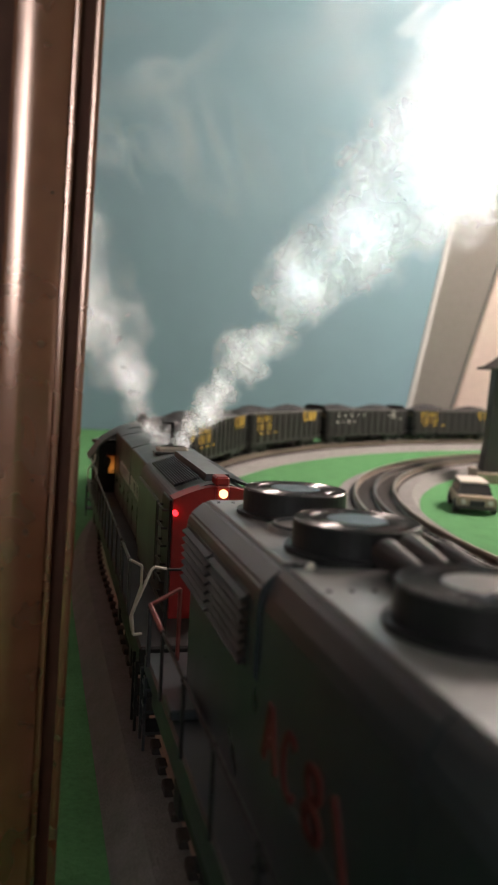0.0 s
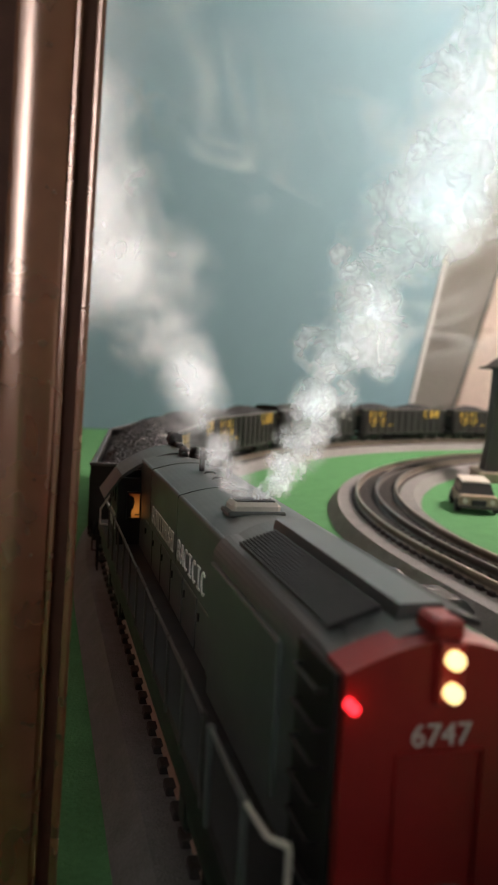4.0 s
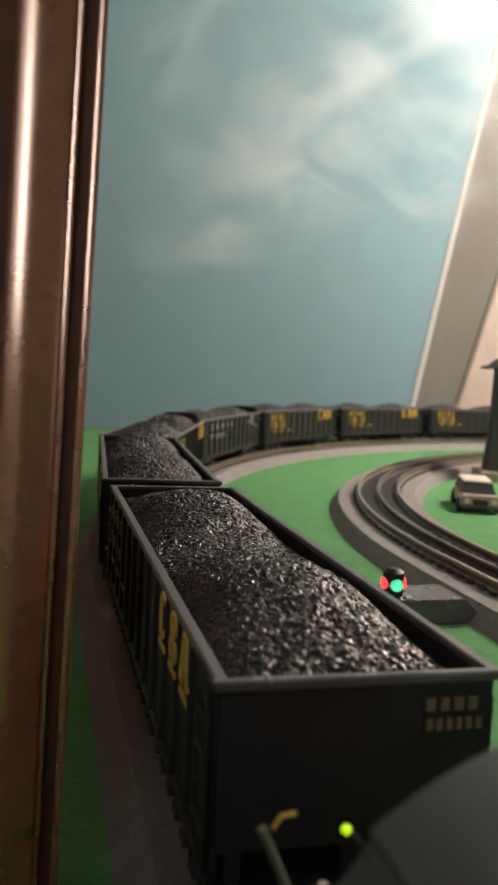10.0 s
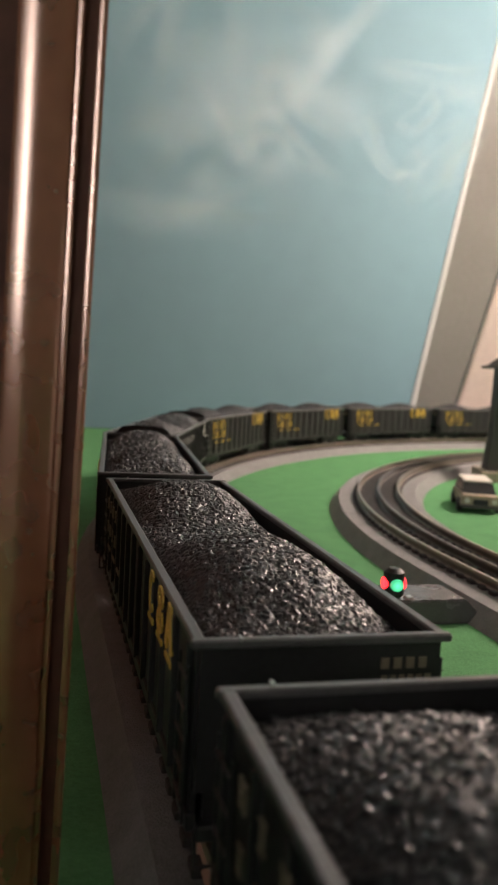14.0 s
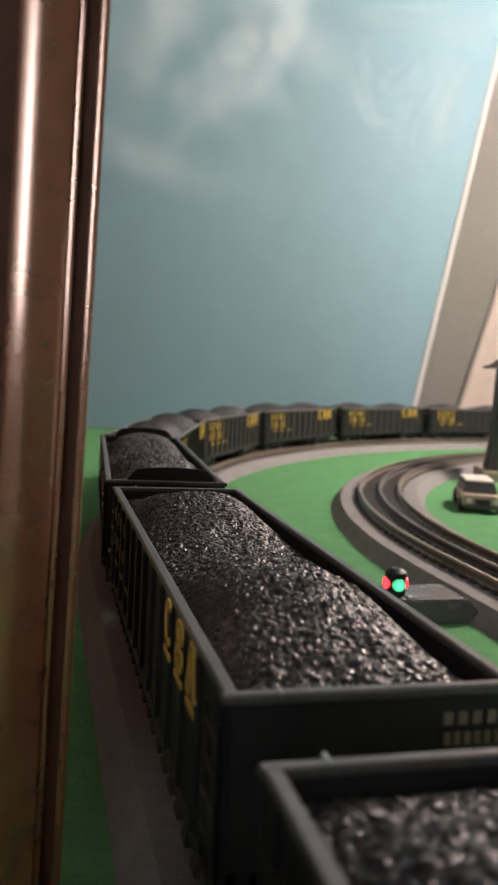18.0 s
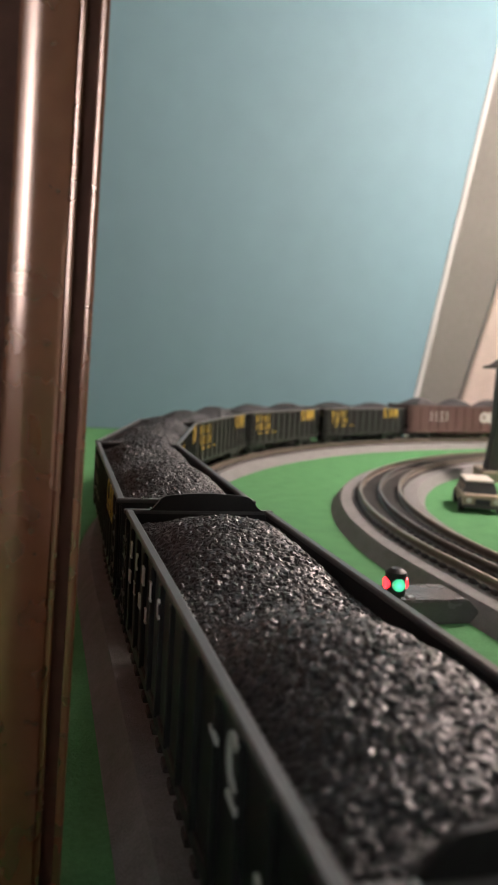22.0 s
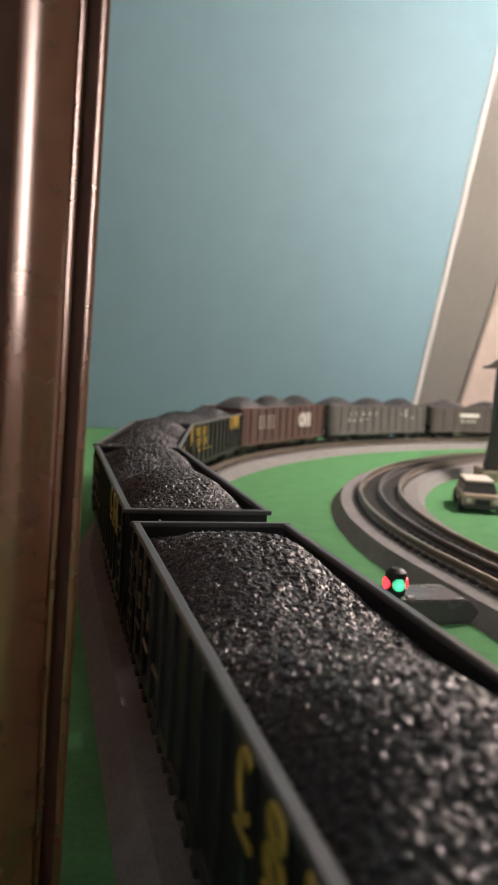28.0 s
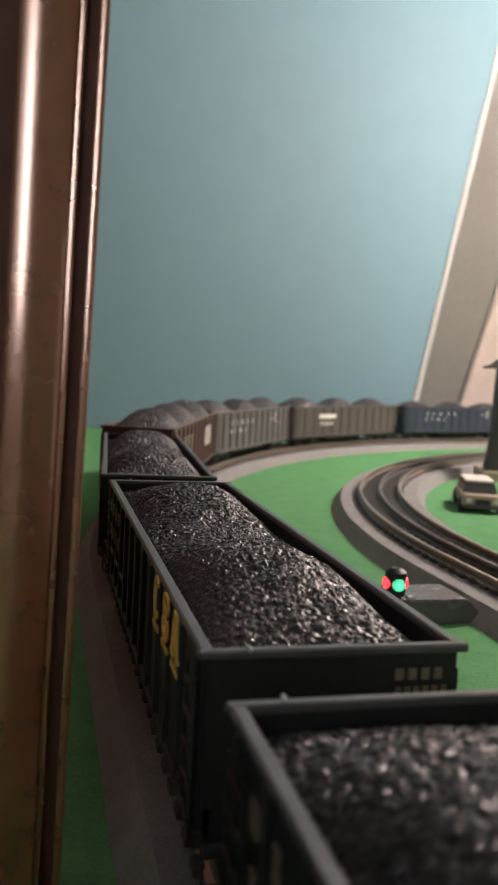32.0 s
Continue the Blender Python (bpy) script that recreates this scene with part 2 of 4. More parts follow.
def sweep(line, profile, s0, s1, step):
    """Sweeps a closed outline (sideways, up) along a line of track."""
    bm = bmesh.new()
    n = max(2, int((s1 - s0) / step))
    rings = []
    for i in range(n + 1):
        p, h = line(s0 + (s1 - s0) * i / n)
        side = Vector((math.cos(h), math.sin(h), 0))
        rings.append([bm.verts.new(p + side * a + Vector((0, 0, z))) for a, z in profile])
    k = len(profile)
    for r, q in zip(rings, rings[1:]):
        for j in range(k):
            bm.faces.new((r[j], r[(j + 1) % k], q[(j + 1) % k], q[j]))
    bm.faces.new(rings[0])
    bm.faces.new(rings[-1][::-1])
    return bm


def railway(name, label, line, s0, s1, bed_half):
    t = thing(name, label, "railway track", kind="structure")
    w = bed_half
    bed = [(-w, 0.0), (-w + 0.0075, 0.0095), (w - 0.0075, 0.0095), (w, 0.0), (w, -0.003), (-w, -0.003)]
    part("roadbed", sweep(line, [(a, z + 0.003 if z < 0 else z) if z >= 0 else (a, -0.002) for a, z in bed], s0, s1, 0.02), M_BED, t)
    for off, m in ((-0.0175, M_RAIL), (0.0, M_RAIL_MID), (0.0175, M_RAIL)):
        prof = [(off - 0.0022, 0.0112), (off - 0.0006, 0.0122), (off - 0.0014, 0.0150), (off - 0.0010, RAIL),
                (off + 0.0010, RAIL), (off + 0.0014, 0.0150), (off + 0.0006, 0.0122), (off + 0.0022, 0.0112)]
        part("rail", sweep(line, prof, s0, s1, 0.02), m, t)
    me = None
    ties = []
    s = s0 + 0.01
    bmj = bmesh.new()
    while s < s1 - 0.01:
        p, h = line(s)
        m = Matrix.Translation(p + Vector((0, 0, 0.0103))) @ Matrix.Rotation(h, 4, "Z")
        if 0.05 < s < 2.3:
            if me is None:
                bm = bmesh.new()
                box(bm, (0, 0, 0), (0.043, 0.0058, 0.0028), 0.0004)
                me = bpy.data.meshes.new("tie")
                bm.to_mesh(me)
                bm.free()
                me.materials.append(M_TIE)
            o = new("tie", me)
            o.parent = t
            o.matrix_basis = m
        else:
            bmesh.ops.create_cube(bmj, size=1.0, matrix=m @ Matrix.Diagonal((0.043, 0.0058, 0.0028, 1)))
        s += 0.0115
    tagged(part("ties", bmj, M_TIE, t), kind="stuff")
    return t


railway("outer_track", "three-rail model track on grey roadbed, long outer loop", line_outer, -2.8, 4.6, 0.036)
railway("inner_track", "three-rail model track on grey roadbed, inner loop", line_inner, -0.55, 3.2, 0.042)

# ---------- wooden casing beside the lens ----------
casing = thing("wooden_casing", "glossy reddish-brown wooden door casing with rounded moulding", "door casing")
casing.matrix_basis = pose(-0.0491, 0.165, 0, 0, 1.2, 0)


def upright(name, outline, material, label=""):
    """A moulding seen in plan (x, y) running from the table upward."""
    bm = bmesh.new()
    lo = [bm.verts.new((x, y, 0.0)) for x, y in outline]
    hi = [bm.verts.new((x, y, 0.95)) for x, y in outline]
    n = len(outline)
    bm.faces.new(lo)
    bm.faces.new(hi[::-1])
    for i in range(n):
        bm.faces.new((lo[i], hi[i], hi[(i + 1) % n], lo[(i + 1) % n]))
    return part(name, bm, material, casing, label)


def contour(x0, x1, y, turns, n=40):
    """A face from x0 to x1 whose normal swings through the given degrees (minus: outward to the left)."""
    pts, k = [(x0, y)], len(turns) - 1
    for i in range(n):
        v = (i + 0.5) / n * k
        j = min(int(v), k - 1)
        a = turns[j] + (turns[j + 1] - turns[j]) * (v - j)
        y += math.tan(radians(a)) * (x1 - x0) / n
        pts.append((x0 + (x1 - x0) * (i + 1) / n, y))
    return pts


def back(pts, y):
    """Closes a face towards the backboard."""
    return pts + [(pts[-1][0], y), (pts[0][0], y)]


# Boards behind the beads use the darkened wood, so the grooves read shaded.
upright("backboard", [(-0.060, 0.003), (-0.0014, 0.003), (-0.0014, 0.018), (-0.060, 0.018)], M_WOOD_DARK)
upright("edge_bead", back(contour(-0.0017, 0.0, 0.0012, (-35, -14, -9, 8, 40), 24), 0.018), M_WOOD, "rounded edge bead with warm tinted highlight")
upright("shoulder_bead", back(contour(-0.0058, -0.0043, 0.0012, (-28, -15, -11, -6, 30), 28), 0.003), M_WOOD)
upright("moulding", back(contour(-0.0163, -0.0058, 0.0002, (-45, -17, -13, -10, -5, 2, 6, 8, 8, 9, 12, 20), 66), 0.003), M_WOOD, "rounded varnished moulding with warm tinted highlight")
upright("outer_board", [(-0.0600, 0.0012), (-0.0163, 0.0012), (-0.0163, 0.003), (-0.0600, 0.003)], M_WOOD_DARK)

# ---------- curtain ----------
cur = thing("curtain", "beige cloth drape with pale hem, hanging at a slant", "curtain")


def curtain_edge(z):
    return 0.614 + 0.180 * z


def curtain_fold(z):
    """Where the grey border meets the pleated cloth."""
    return curtain_edge(z) + 0.0795 + 0.096 * z


def drape(left, right, nu, pleat, lift):
    """Cloth hung between two slanting lines, in pleats of the given depth."""
    bm = bmesh.new()
    nv = 24
    grid = []
    for j in range(nv + 1):
        z = 1.5 * j / nv
        row = []
        for i in range(nu + 1):
            u = i / nu
            x = left(z) + u * (right(z) - left(z))
            fold = math.sin(u * 40 - 1.2 + 0.5 * z) + 0.5 * math.sin(u * 87 + 2.0)
            row.append(bm.verts.new((x, 1.4440 - lift - pleat * (fold + 1.5) * min(1, u * 5), z)))
        grid.append(row)
    for a, b in zip(grid, grid[1:]):
        for i in range(nu):
            bm.faces.new((a[i], a[i + 1], b[i + 1], b[i]))
    bmesh.ops.solidify(bm, geom=bm.faces[:], thickness=0.0015)
    return bm


part("border", drape(curtain_edge, curtain_fold, 24, 0.00004, 0.0), M_SHEER, cur, "flat grey-beige border", smooth=True)
part("cloth", drape(curtain_fold, lambda z: curtain_fold(z) + 0.85, 90, 0.0045, 0.004), M_CURTAIN, cur, smooth=True)
bm = bmesh.new()
rings = []
for j in range(31):
    z = j * 0.05
    rings.append([bm.verts.new((curtain_edge(z) + 0.006 * math.cos(a), 1.4450 + 0.0017 * math.sin(a), z)) for a in [k * math.pi / 6 for k in range(12)]])
for a, b in zip(rings, rings[1:]):
    for k in range(12):
        bm.faces.new((a[k], a[(k + 1) % 12], b[(k + 1) % 12], b[k]))
part("hem", bm, M_HEM, cur, "pale stitched hem", smooth=True)

# ---------- toys beside the inner track ----------


def wheel_at(name, parent, x, y, z, r, w, material=None):
    bm = bmesh.new()
    tube(bm, (x - w / 2, y, z), (x + w / 2, y, z), r, 18)
    tube(bm, (x - w * 0.62, y, z), (x + w * 0.62, y, z), r * 0.45, 12)
    return part(name, bm, material or M_WHEEL, parent)


def suv():
    t = thing("toy_car", "tan toy off-road car with dark windscreen on green felt", "toy car")
    bm = bmesh.new()
    prism(bm, [(-0.0165, 0.005), (-0.0175, 0.010), (-0.0165, 0.0155), (0.0165, 0.0155), (0.0175, 0.010), (0.0165, 0.005)], -0.036, 0.036)
    bmesh.ops.bevel(bm, geom=bm.edges[:], offset=0.0012, segments=2, affect="EDGES")
    part("body", bm, M_TAN, t)
    bm = bmesh.new()
    lo = [(-0.0155, -0.020), (0.0155, -0.020), (0.0155, 0.035), (-0.0155, 0.035)]
    hi = [(-0.0125, -0.012), (0.0125, -0.012), (0.0125, 0.032), (-0.0125, 0.032)]
    a = [bm.verts.new((x, y, 0.0155)) for x, y in lo]
    b = [bm.verts.new((x, y, 0.0250)) for x, y in hi]
    bm.faces.new(a)
    bm.faces.new(b[::-1])
    for i in range(4):
        bm.faces.new((a[i], b[i], b[(i + 1) % 4], a[(i + 1) % 4]))
    part("cabin", bm, M_DARKGLASS, t, "dark glazed cabin")
    bm = bmesh.new()
    box(bm, (0, 0.010, 0.0259), (0.0255, 0.046, 0.0018), 0.0006)
    part("roof", bm, M_PALE, t, "pale flat roof")
    bm = bmesh.new()
    box(bm, (0, -0.0368, 0.0102), (0.013, 0.0016, 0.0052), 0.0004)
    part("grille", bm, M_BLACK, t)
    bm = bmesh.new()
    box(bm, (0, -0.0378, 0.0062), (0.034, 0.003, 0.003), 0.0006)
    part("bumper", bm, M_TOWER, t)
    for x in (-0.0118, 0.0118):
        bm = bmesh.new()
        tube(bm, (x, -0.0352, 0.0112), (x, -0.0372, 0.0112), 0.0024, 12)
        part("headlight", bm, M_PALE, t)
    for x in (-0.0165, 0.0165):
        for y in (-0.023, 0.023):
            wheel_at("wheel", t, x, y, 0.0062, 0.0062, 0.005, M_BLACK)
    t.matrix_basis = pose(0.3365, 0.685, 0, 0, 0, -22)
    return t


suv()


def tower():
    t = thing("signal_tower", "dark model tower with a flat eave on a pale plinth", "tower")
    bm = bmesh.new()
    box(bm, (0, 0, 0.006), (0.066, 0.066, 0.012), 0.001)
    part("plinth", bm, M_TAN, t, "tan stone plinth")
    bm = bmesh.new()
    prism(bm, [(-0.024, 0.012), (-0.019, 0.05), (-0.017, 0.132), (0.017, 0.132), (0.019, 0.05), (0.024, 0.012)], -0.019, 0.019)
    part("shaft", bm, M_TOWER, t)
    bm = bmesh.new()
    box(bm, (0, 0, 0.1335), (0.062, 0.062, 0.003), 0.0006)
    part("eave", bm, M_TOWER, t)
    bm = bmesh.new()
    tube(bm, (0, 0, 0.135), (0, 0, 0.155), 0.03, 4, 0.003)
    part("roof", bm, M_TOWER, t)
    t.matrix_basis = pose(0.4830, 0.880, 0, 0, 0, -20)


tower()


def point_motor():
    t = thing("point_motor", "grey switch motor box beside the inner track", "switch motor")
    bm = bmesh.new()
    a = [(0.098, 0.000), (0.098, 0.012), (0.1465, 0.012), (0.1585, 0.0), ]
    prism(bm, a, 0.353, 0.382)
    bmesh.ops.bevel(bm, geom=bm.edges[:], offset=0.0008, segments=2, affect="EDGES")
    part("housing", bm, M_MOTOR, t)
    bm = bmesh.new()
    box(bm, (0.118, 0.3575, 0.0122), (0.004, 0.004, 0.0014), 0.0003)
    part("screw", bm, M_STEEL, t)
    l = thing("signal_lantern", "black switch lantern lit green and red", "signal lamp")
    cx, cy, cz = 0.1030, 0.343, 0.0235
    bm = bmesh.new()
    tube(bm, (cx, cy, cz - 0.0055), (cx, cy, cz + 0.0052), 0.0048, 16)
    tube(bm, (cx, cy, cz + 0.0052), (cx, cy, cz + 0.0070), 0.0048, 16, 0.0025)
    tube(bm, (cx, cy, 0.0), (cx, cy, cz - 0.005), 0.003, 12)
    part("housing", bm, M_BLACK, l)
    for d, m in ((Vector((-0.06, -1.0, 0)), M_LIGHT_GREEN), (Vector((-1.0, 0.06, 0)), M_LIGHT_RED),
                 (Vector((0.06, 1.0, 0)), M_LIGHT_GREEN), (Vector((1.0, -0.06, 0)), M_LIGHT_RED)):
        d.normalize()
        bm = bmesh.new()
        p = Vector((cx, cy, cz))
        tube(bm, p + d * 0.002, p + d * (0.0056 if m is M_LIGHT_GREEN else 0.0051), 0.0034, 18, 0.0027)
        part("lens", bm, m, l)


point_motor()

crumb_bm = bmesh.new()
bmesh.ops.create_icosphere(crumb_bm, subdivisions=1, radius=0.0011, matrix=Matrix.Translation((-0.0310, 0.1885, 0.0008)) @ Matrix.Diagonal((0.7, 1.2, 0.9, 1)))
tagged(part("crumb", crumb_bm, M_PALE), "tiny white crumb on the felt beside the roadbed", "debris")

# ---------- rolling stock ----------
# y runs from a vehicle's leading end to its trailing end


def bogie(parent, y, r=0.0065, spread=0.016, half=0.0195, sub="truck"):
    """A truck frame with two axles."""
    bm = bmesh.new()
    for sx in (-1, 1):
        box(bm, (sx * half, y, RAIL + r + 0.001), (0.0030, spread * 2 + 0.013, 0.0045), 0.0006)
        for dy in (-spread, spread):
            box(bm, (sx * half, y + dy, RAIL + r), (0.0042, 0.0075, 0.0075), 0.0008)
        for dy in (-0.0035, 0.0, 0.0035):
            tube(bm, (sx * half, y + dy, RAIL + 0.003), (sx * half, y + dy, RAIL + r + 0.002), 0.0013, 8)
    box(bm, (0, y, RAIL + r + 0.002), (half * 2, 0.010, 0.0035), 0.0005)
    f = part(sub, bm, M_BLACK, parent)
    for dy in (-spread, spread):
        bm = bmesh.new()
        for sx in (-1, 1):
            tube(bm, (sx * 0.0150, y + dy, RAIL + r), (sx * 0.0185, y + dy, RAIL + r), r, 20)
            tube(bm, (sx * 0.0140, y + dy, RAIL + r), (sx * 0.0152, y + dy, RAIL + r), r + 0.0008, 20)
        tube(bm, (-0.015, y + dy, RAIL + r), (0.015, y + dy, RAIL + r), 0.0016, 8)
        part("wheelset", bm, M_WHEEL, f)
    return f


def coupler(parent, y, way):
    bm = bmesh.new()
    box(bm, (0, y + way * 0.006, RAIL + 0.0085), (0.0045, 0.014, 0.0040), 0.0006)
    box(bm, (0.0018, y + way * 0.0125, RAIL + 0.0085), (0.0080, 0.0050, 0.0056), 0.0010)
    part("coupler", bm, M_BLACK, parent)


def glyph(bm, x, y, z, w, h, shape, out=1, d=0.0004, weight=0.26):
    """One plain lettering shape on a side that faces x * out: stem, ring, slant or block."""
    t = w * weight
    if shape == "block":
        box(bm, (x, y, z), (d, w, h))
    elif shape == "stem":
        box(bm, (x, y, z), (d, t, h))
        for s in (-1, 1):
            box(bm, (x, y, z + s * h * 0.46), (d * 1.05, w * 0.75, h * 0.09))
    elif shape == "pair":
        for s in (-1, 1):
            box(bm, (x, y + s * w * 0.30, z), (d, t, h))
            for q in (-1, 1):
                box(bm, (x, y + s * w * 0.30, z + q * h * 0.46), (d * 1.05, w * 0.42, h * 0.09))
        box(bm, (x, y, z + h * 0.05), (d * 0.95, w * 0.5, h * 0.10))
    elif shape in ("ring", "arc"):
        n = 14
        for i in range(n):
            a = 2 * math.pi * (i + 0.5) / n
            if shape == "arc" and math.cos(a) * out > 0.55:
                continue
            c = (x, y + math.cos(a) * (w - t) / 2, z + math.sin(a) * (h - t * 0.6) / 2)
            ln = math.pi * (h + w) / 2 / n
            ang = math.atan2(math.cos(a) * (h - t * 0.6), -math.sin(a) * (w - t))
            box(bm, c, (d, ln * 1.05, t * (0.55 + 0.45 * abs(math.cos(a)))), rot=Matrix.Rotation(ang, 4, "X"))
    elif shape == "double":
        for s, w2 in ((-0.26, 1.0), (0.26, 0.86)):
            glyph(bm, x, y, z + s * h, w * w2, h * 0.5, "ring", out, d)
    elif shape == "wedge":
        for s in (-1, 1):
            box(bm, (x, y + s * w * 0.24, z), (d, t * 1.25, h), rot=Matrix.Rotation(s * 0.33, 4, "X"))
        box(bm, (x, y, z - h * 0.12), (d * 0.9, w * 0.55, h * 0.14))
    elif shape == "slant":
        ang = math.atan2(h, w * 0.7)
        box(bm, (x, y, z), (d, math.hypot(h, w * 0.7), t * 1.1), rot=Matrix.Rotation(ang, 4, "X"))


def coal_mesh(half, length, rim, humps, seed, crest=0.006):
    """A heaped load of broken coal between the car's walls."""
    rnd = random.Random(seed)
    nx, ny = 100, 410
    xs = np.linspace(-half, half, nx + 1)
    ys = np.linspace(-length / 2, length / 2, ny + 1)
    verts = []
    off = Vector((rnd.random() * 9, rnd.random() * 9, rnd.random() * 9))
    for j, y in enumerate(ys):
        v = (y + length / 2) / length
        wave = 0.5 - 0.5 * math.cos(2 * math.pi * humps * v)
        endfall = min(1.0, 14.0 * min(v, 1 - v)) ** 0.5
        for i, x in enumerate(xs):
            e = 1 - (abs(x) / half) ** 2.6
            base = rim - 0.0052 + (crest + 0.0056) * e * (0.34 + 0.66 * wave) * endfall
            p = Vector((x, y, 0))
            jx, jy = (rnd.random() - 0.5) * 0.0004, (rnd.random() - 0.5) * 0.0004
            q = p * 620 + off
            d, pts = noise.voronoi(q)
            c = Vector(pts[0])
            tilt = noise.noise_vector(c * 5.1)
            n1 = noise.noise(c * 7.3) * 0.0006 + (tilt.x * (q.x - c.x) + tilt.y * (q.y - c.y)) * 0.0012 - max(0.0, 0.10 - (d[1] - d[0])) * 0.003
            d2, pts2 = noise.voronoi(p * 1000 + off)
            n2 = noise.noise(p * 90 + off) * 0.0009 + noise.noise(Vector(pts2[0]) * 3.7) * 0.0003
            verts.append((max(-half, min(half, x + jx)), y + jy, base + n1 + n2))
    faces = []
    w = nx + 1
    for j in range(ny):
        for i in range(nx):
            a = j * w + i
            if (i + j) % 2:
                faces += [(a, a + 1, a + w + 1), (a, a + w + 1, a + w)]
            else:
                faces += [(a, a + 1, a + w), (a + 1, a + w + 1, a + w)]
    me = bpy.data.meshes.new("coal_load")
    me.from_pydata(verts, [], faces)
    me.materials.append(M_COAL)
    return me


COAL = {}


def hopper(label, paint, rim_paint, letters, style="logo", arched=False, rim=0.0661, half=0.0262, length=0.2145, humps=2,
           crest=0.006, seed=1):
    """An open coal hopper: ribbed walls, rim, ends, slope sheets, load, trucks and couplers."""
    t = thing("coal_hopper", label, "hopper car", group="coal train")
    L = length / 2
    sill = 0.0285
    wall = 0.0012
    for sx in (-1, 1):
        bm = bmesh.new()
        box(bm, (sx * (half - 0.0016), 0, (sill + rim) / 2), (wall, length - 0.004, rim - sill - 0.0005))
        box(bm, (sx * (half - 0.0012), 0, sill + 0.001), (0.0020, length - 0.002, 0.0036), 0.0003)
        part("side_wall", bm, paint, t)
        n = 13
        bm = bmesh.new()
        box(bm, (0, 0, (sill + rim) / 2), (0.0018, 0.0022, rim - sill - 0.004), 0.0003)
        rib = part("rib", bm, paint, t)
        for i in range(n):
            o = rib if i == 0 else new("rib", rib.data)
            o.parent = t
            o.location = (sx * (half - 0.0005), -L + 0.006 + (length - 0.012) * i / (n - 1), 0)
        bm = bmesh.new()
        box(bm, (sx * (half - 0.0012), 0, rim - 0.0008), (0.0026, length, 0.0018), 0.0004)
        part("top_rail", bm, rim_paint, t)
    for sy in (-1, 1):
        bm = bmesh.new()
        box(bm, (0, sy * (L - 0.0008), rim - 0.0150), (half * 2 - 0.003, 0.0014, 0.0300))
        part("end_wall", bm, paint, t)
        bm = bmesh.new()
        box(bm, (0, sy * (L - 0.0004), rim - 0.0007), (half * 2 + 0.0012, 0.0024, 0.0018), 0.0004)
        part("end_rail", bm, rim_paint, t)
        if arched:
            bm = bmesh.new()
            n = 28
            w2 = half * 0.78
            pts = []
            for i in range(n + 1):
                k = 1 - abs(2 * i / n - 1)
                e = min(1.0, k / 0.28)
                pts.append((0.0022 - w2 + 2 * w2 * i / n, rim + 0.0044 * e * e * (3 - 2 * e) + 0.0018 * math.sin(math.pi * i / n)))
            prism(bm, pts, sy * (L - 0.0010) - 0.0006, sy * (L - 0.0010) + 0.0006)
            part("end_arch", bm, paint, t, "arched end board")
        # slope sheet under the overhang
        bm = bmesh.new()
        p = [(sy * (L - 0.002), rim - 0.017), (sy * (L - 0.040), sill + 0.001), (sy * (L - 0.0415), sill + 0.001), (sy * (L - 0.0035), rim - 0.017)]
        a = [bm.verts.new((-half + 0.003, y, z)) for y, z in p]
        b = [bm.verts.new((half - 0.003, y, z)) for y, z in p]
        bm.faces.new(a)
        bm.faces.new(b[::-1])
        for i in range(4):
            bm.faces.new((a[i], b[i], b[(i + 1) % 4], a[(i + 1) % 4]))
        part("slope_sheet", bm, paint, t)
        bm = bmesh.new()
        box(bm, (0, sy * (L - 0.010), sill - 0.0005), (half * 2 - 0.004, 0.022, 0.0030), 0.0004)
        part("end_platform", bm, paint, t)
        for sx in (-1, 0, 1):
            bm = bmesh.new()
            box(bm, (sx * (half - 0.005), sy * (L - 0.0030), (sill + rim - 0.017) / 2), (0.0026, 0.0020, rim - sill - 0.018))
            part("end_post", bm, paint, t)
        # ladder on the end's side and corner grab irons
        for sx in (-1, 1):
            bm = bmesh.new()
            for i in range(5):
                z = sill + 0.004 + i * 0.0062
                tube(bm, (sx * (half + 0.0005), sy * (L - 0.0030), z), (sx * (half + 0.0005), sy * (L - 0.0125), z), 0.0004, 6)
            for yy in (0.0030, 0.0125):
                tube(bm, (sx * (half + 0.0002), sy * (L - yy), sill), (sx * (half + 0.0002), sy * (L - yy), rim - 0.006), 0.0004, 6)
            bars(bm, [(sx * (half - 0.002), sy * (L - 0.001), sill), (sx * (half - 0.002), sy * (L + 0.0006), sill - 0.007),
                      (sx * (half - 0.009), sy * (L + 0.0006), sill - 0.007)], 0.0004)
            part("ladder", bm, paint, t)
        bm = bmesh.new()
        box(bm, (-half * 0.66, sy * (L + 0.0003), rim + 0.0003), (0.0006, 0.0022, 0.0006))
        part("rim_bolt", bm, M_STEEL, t)
        bogie(t, sy * (L - 0.034))
        coupler(t, sy * L, sy)
    # discharge bays below
    for y in (-0.030, 0.0, 0.030):
        bm = bmesh.new()
        prism(bm, [(-half + 0.004, sill), (-0.010, 0.0200), (0.010, 0.0200), (half - 0.004, sill)], y - 0.012, y + 0.012)
        part("discharge_bay", bm, paint, t)
    key = (humps, rim, half, length, seed)
    if key not in COAL:
        COAL[key] = coal_mesh(half - 0.0030, length - 0.0030, rim, humps, seed, crest)
    c = new("coal_load", COAL[key])
    c.parent = t
    tagged(c, "heaped shiny black coal", kind="stuff")
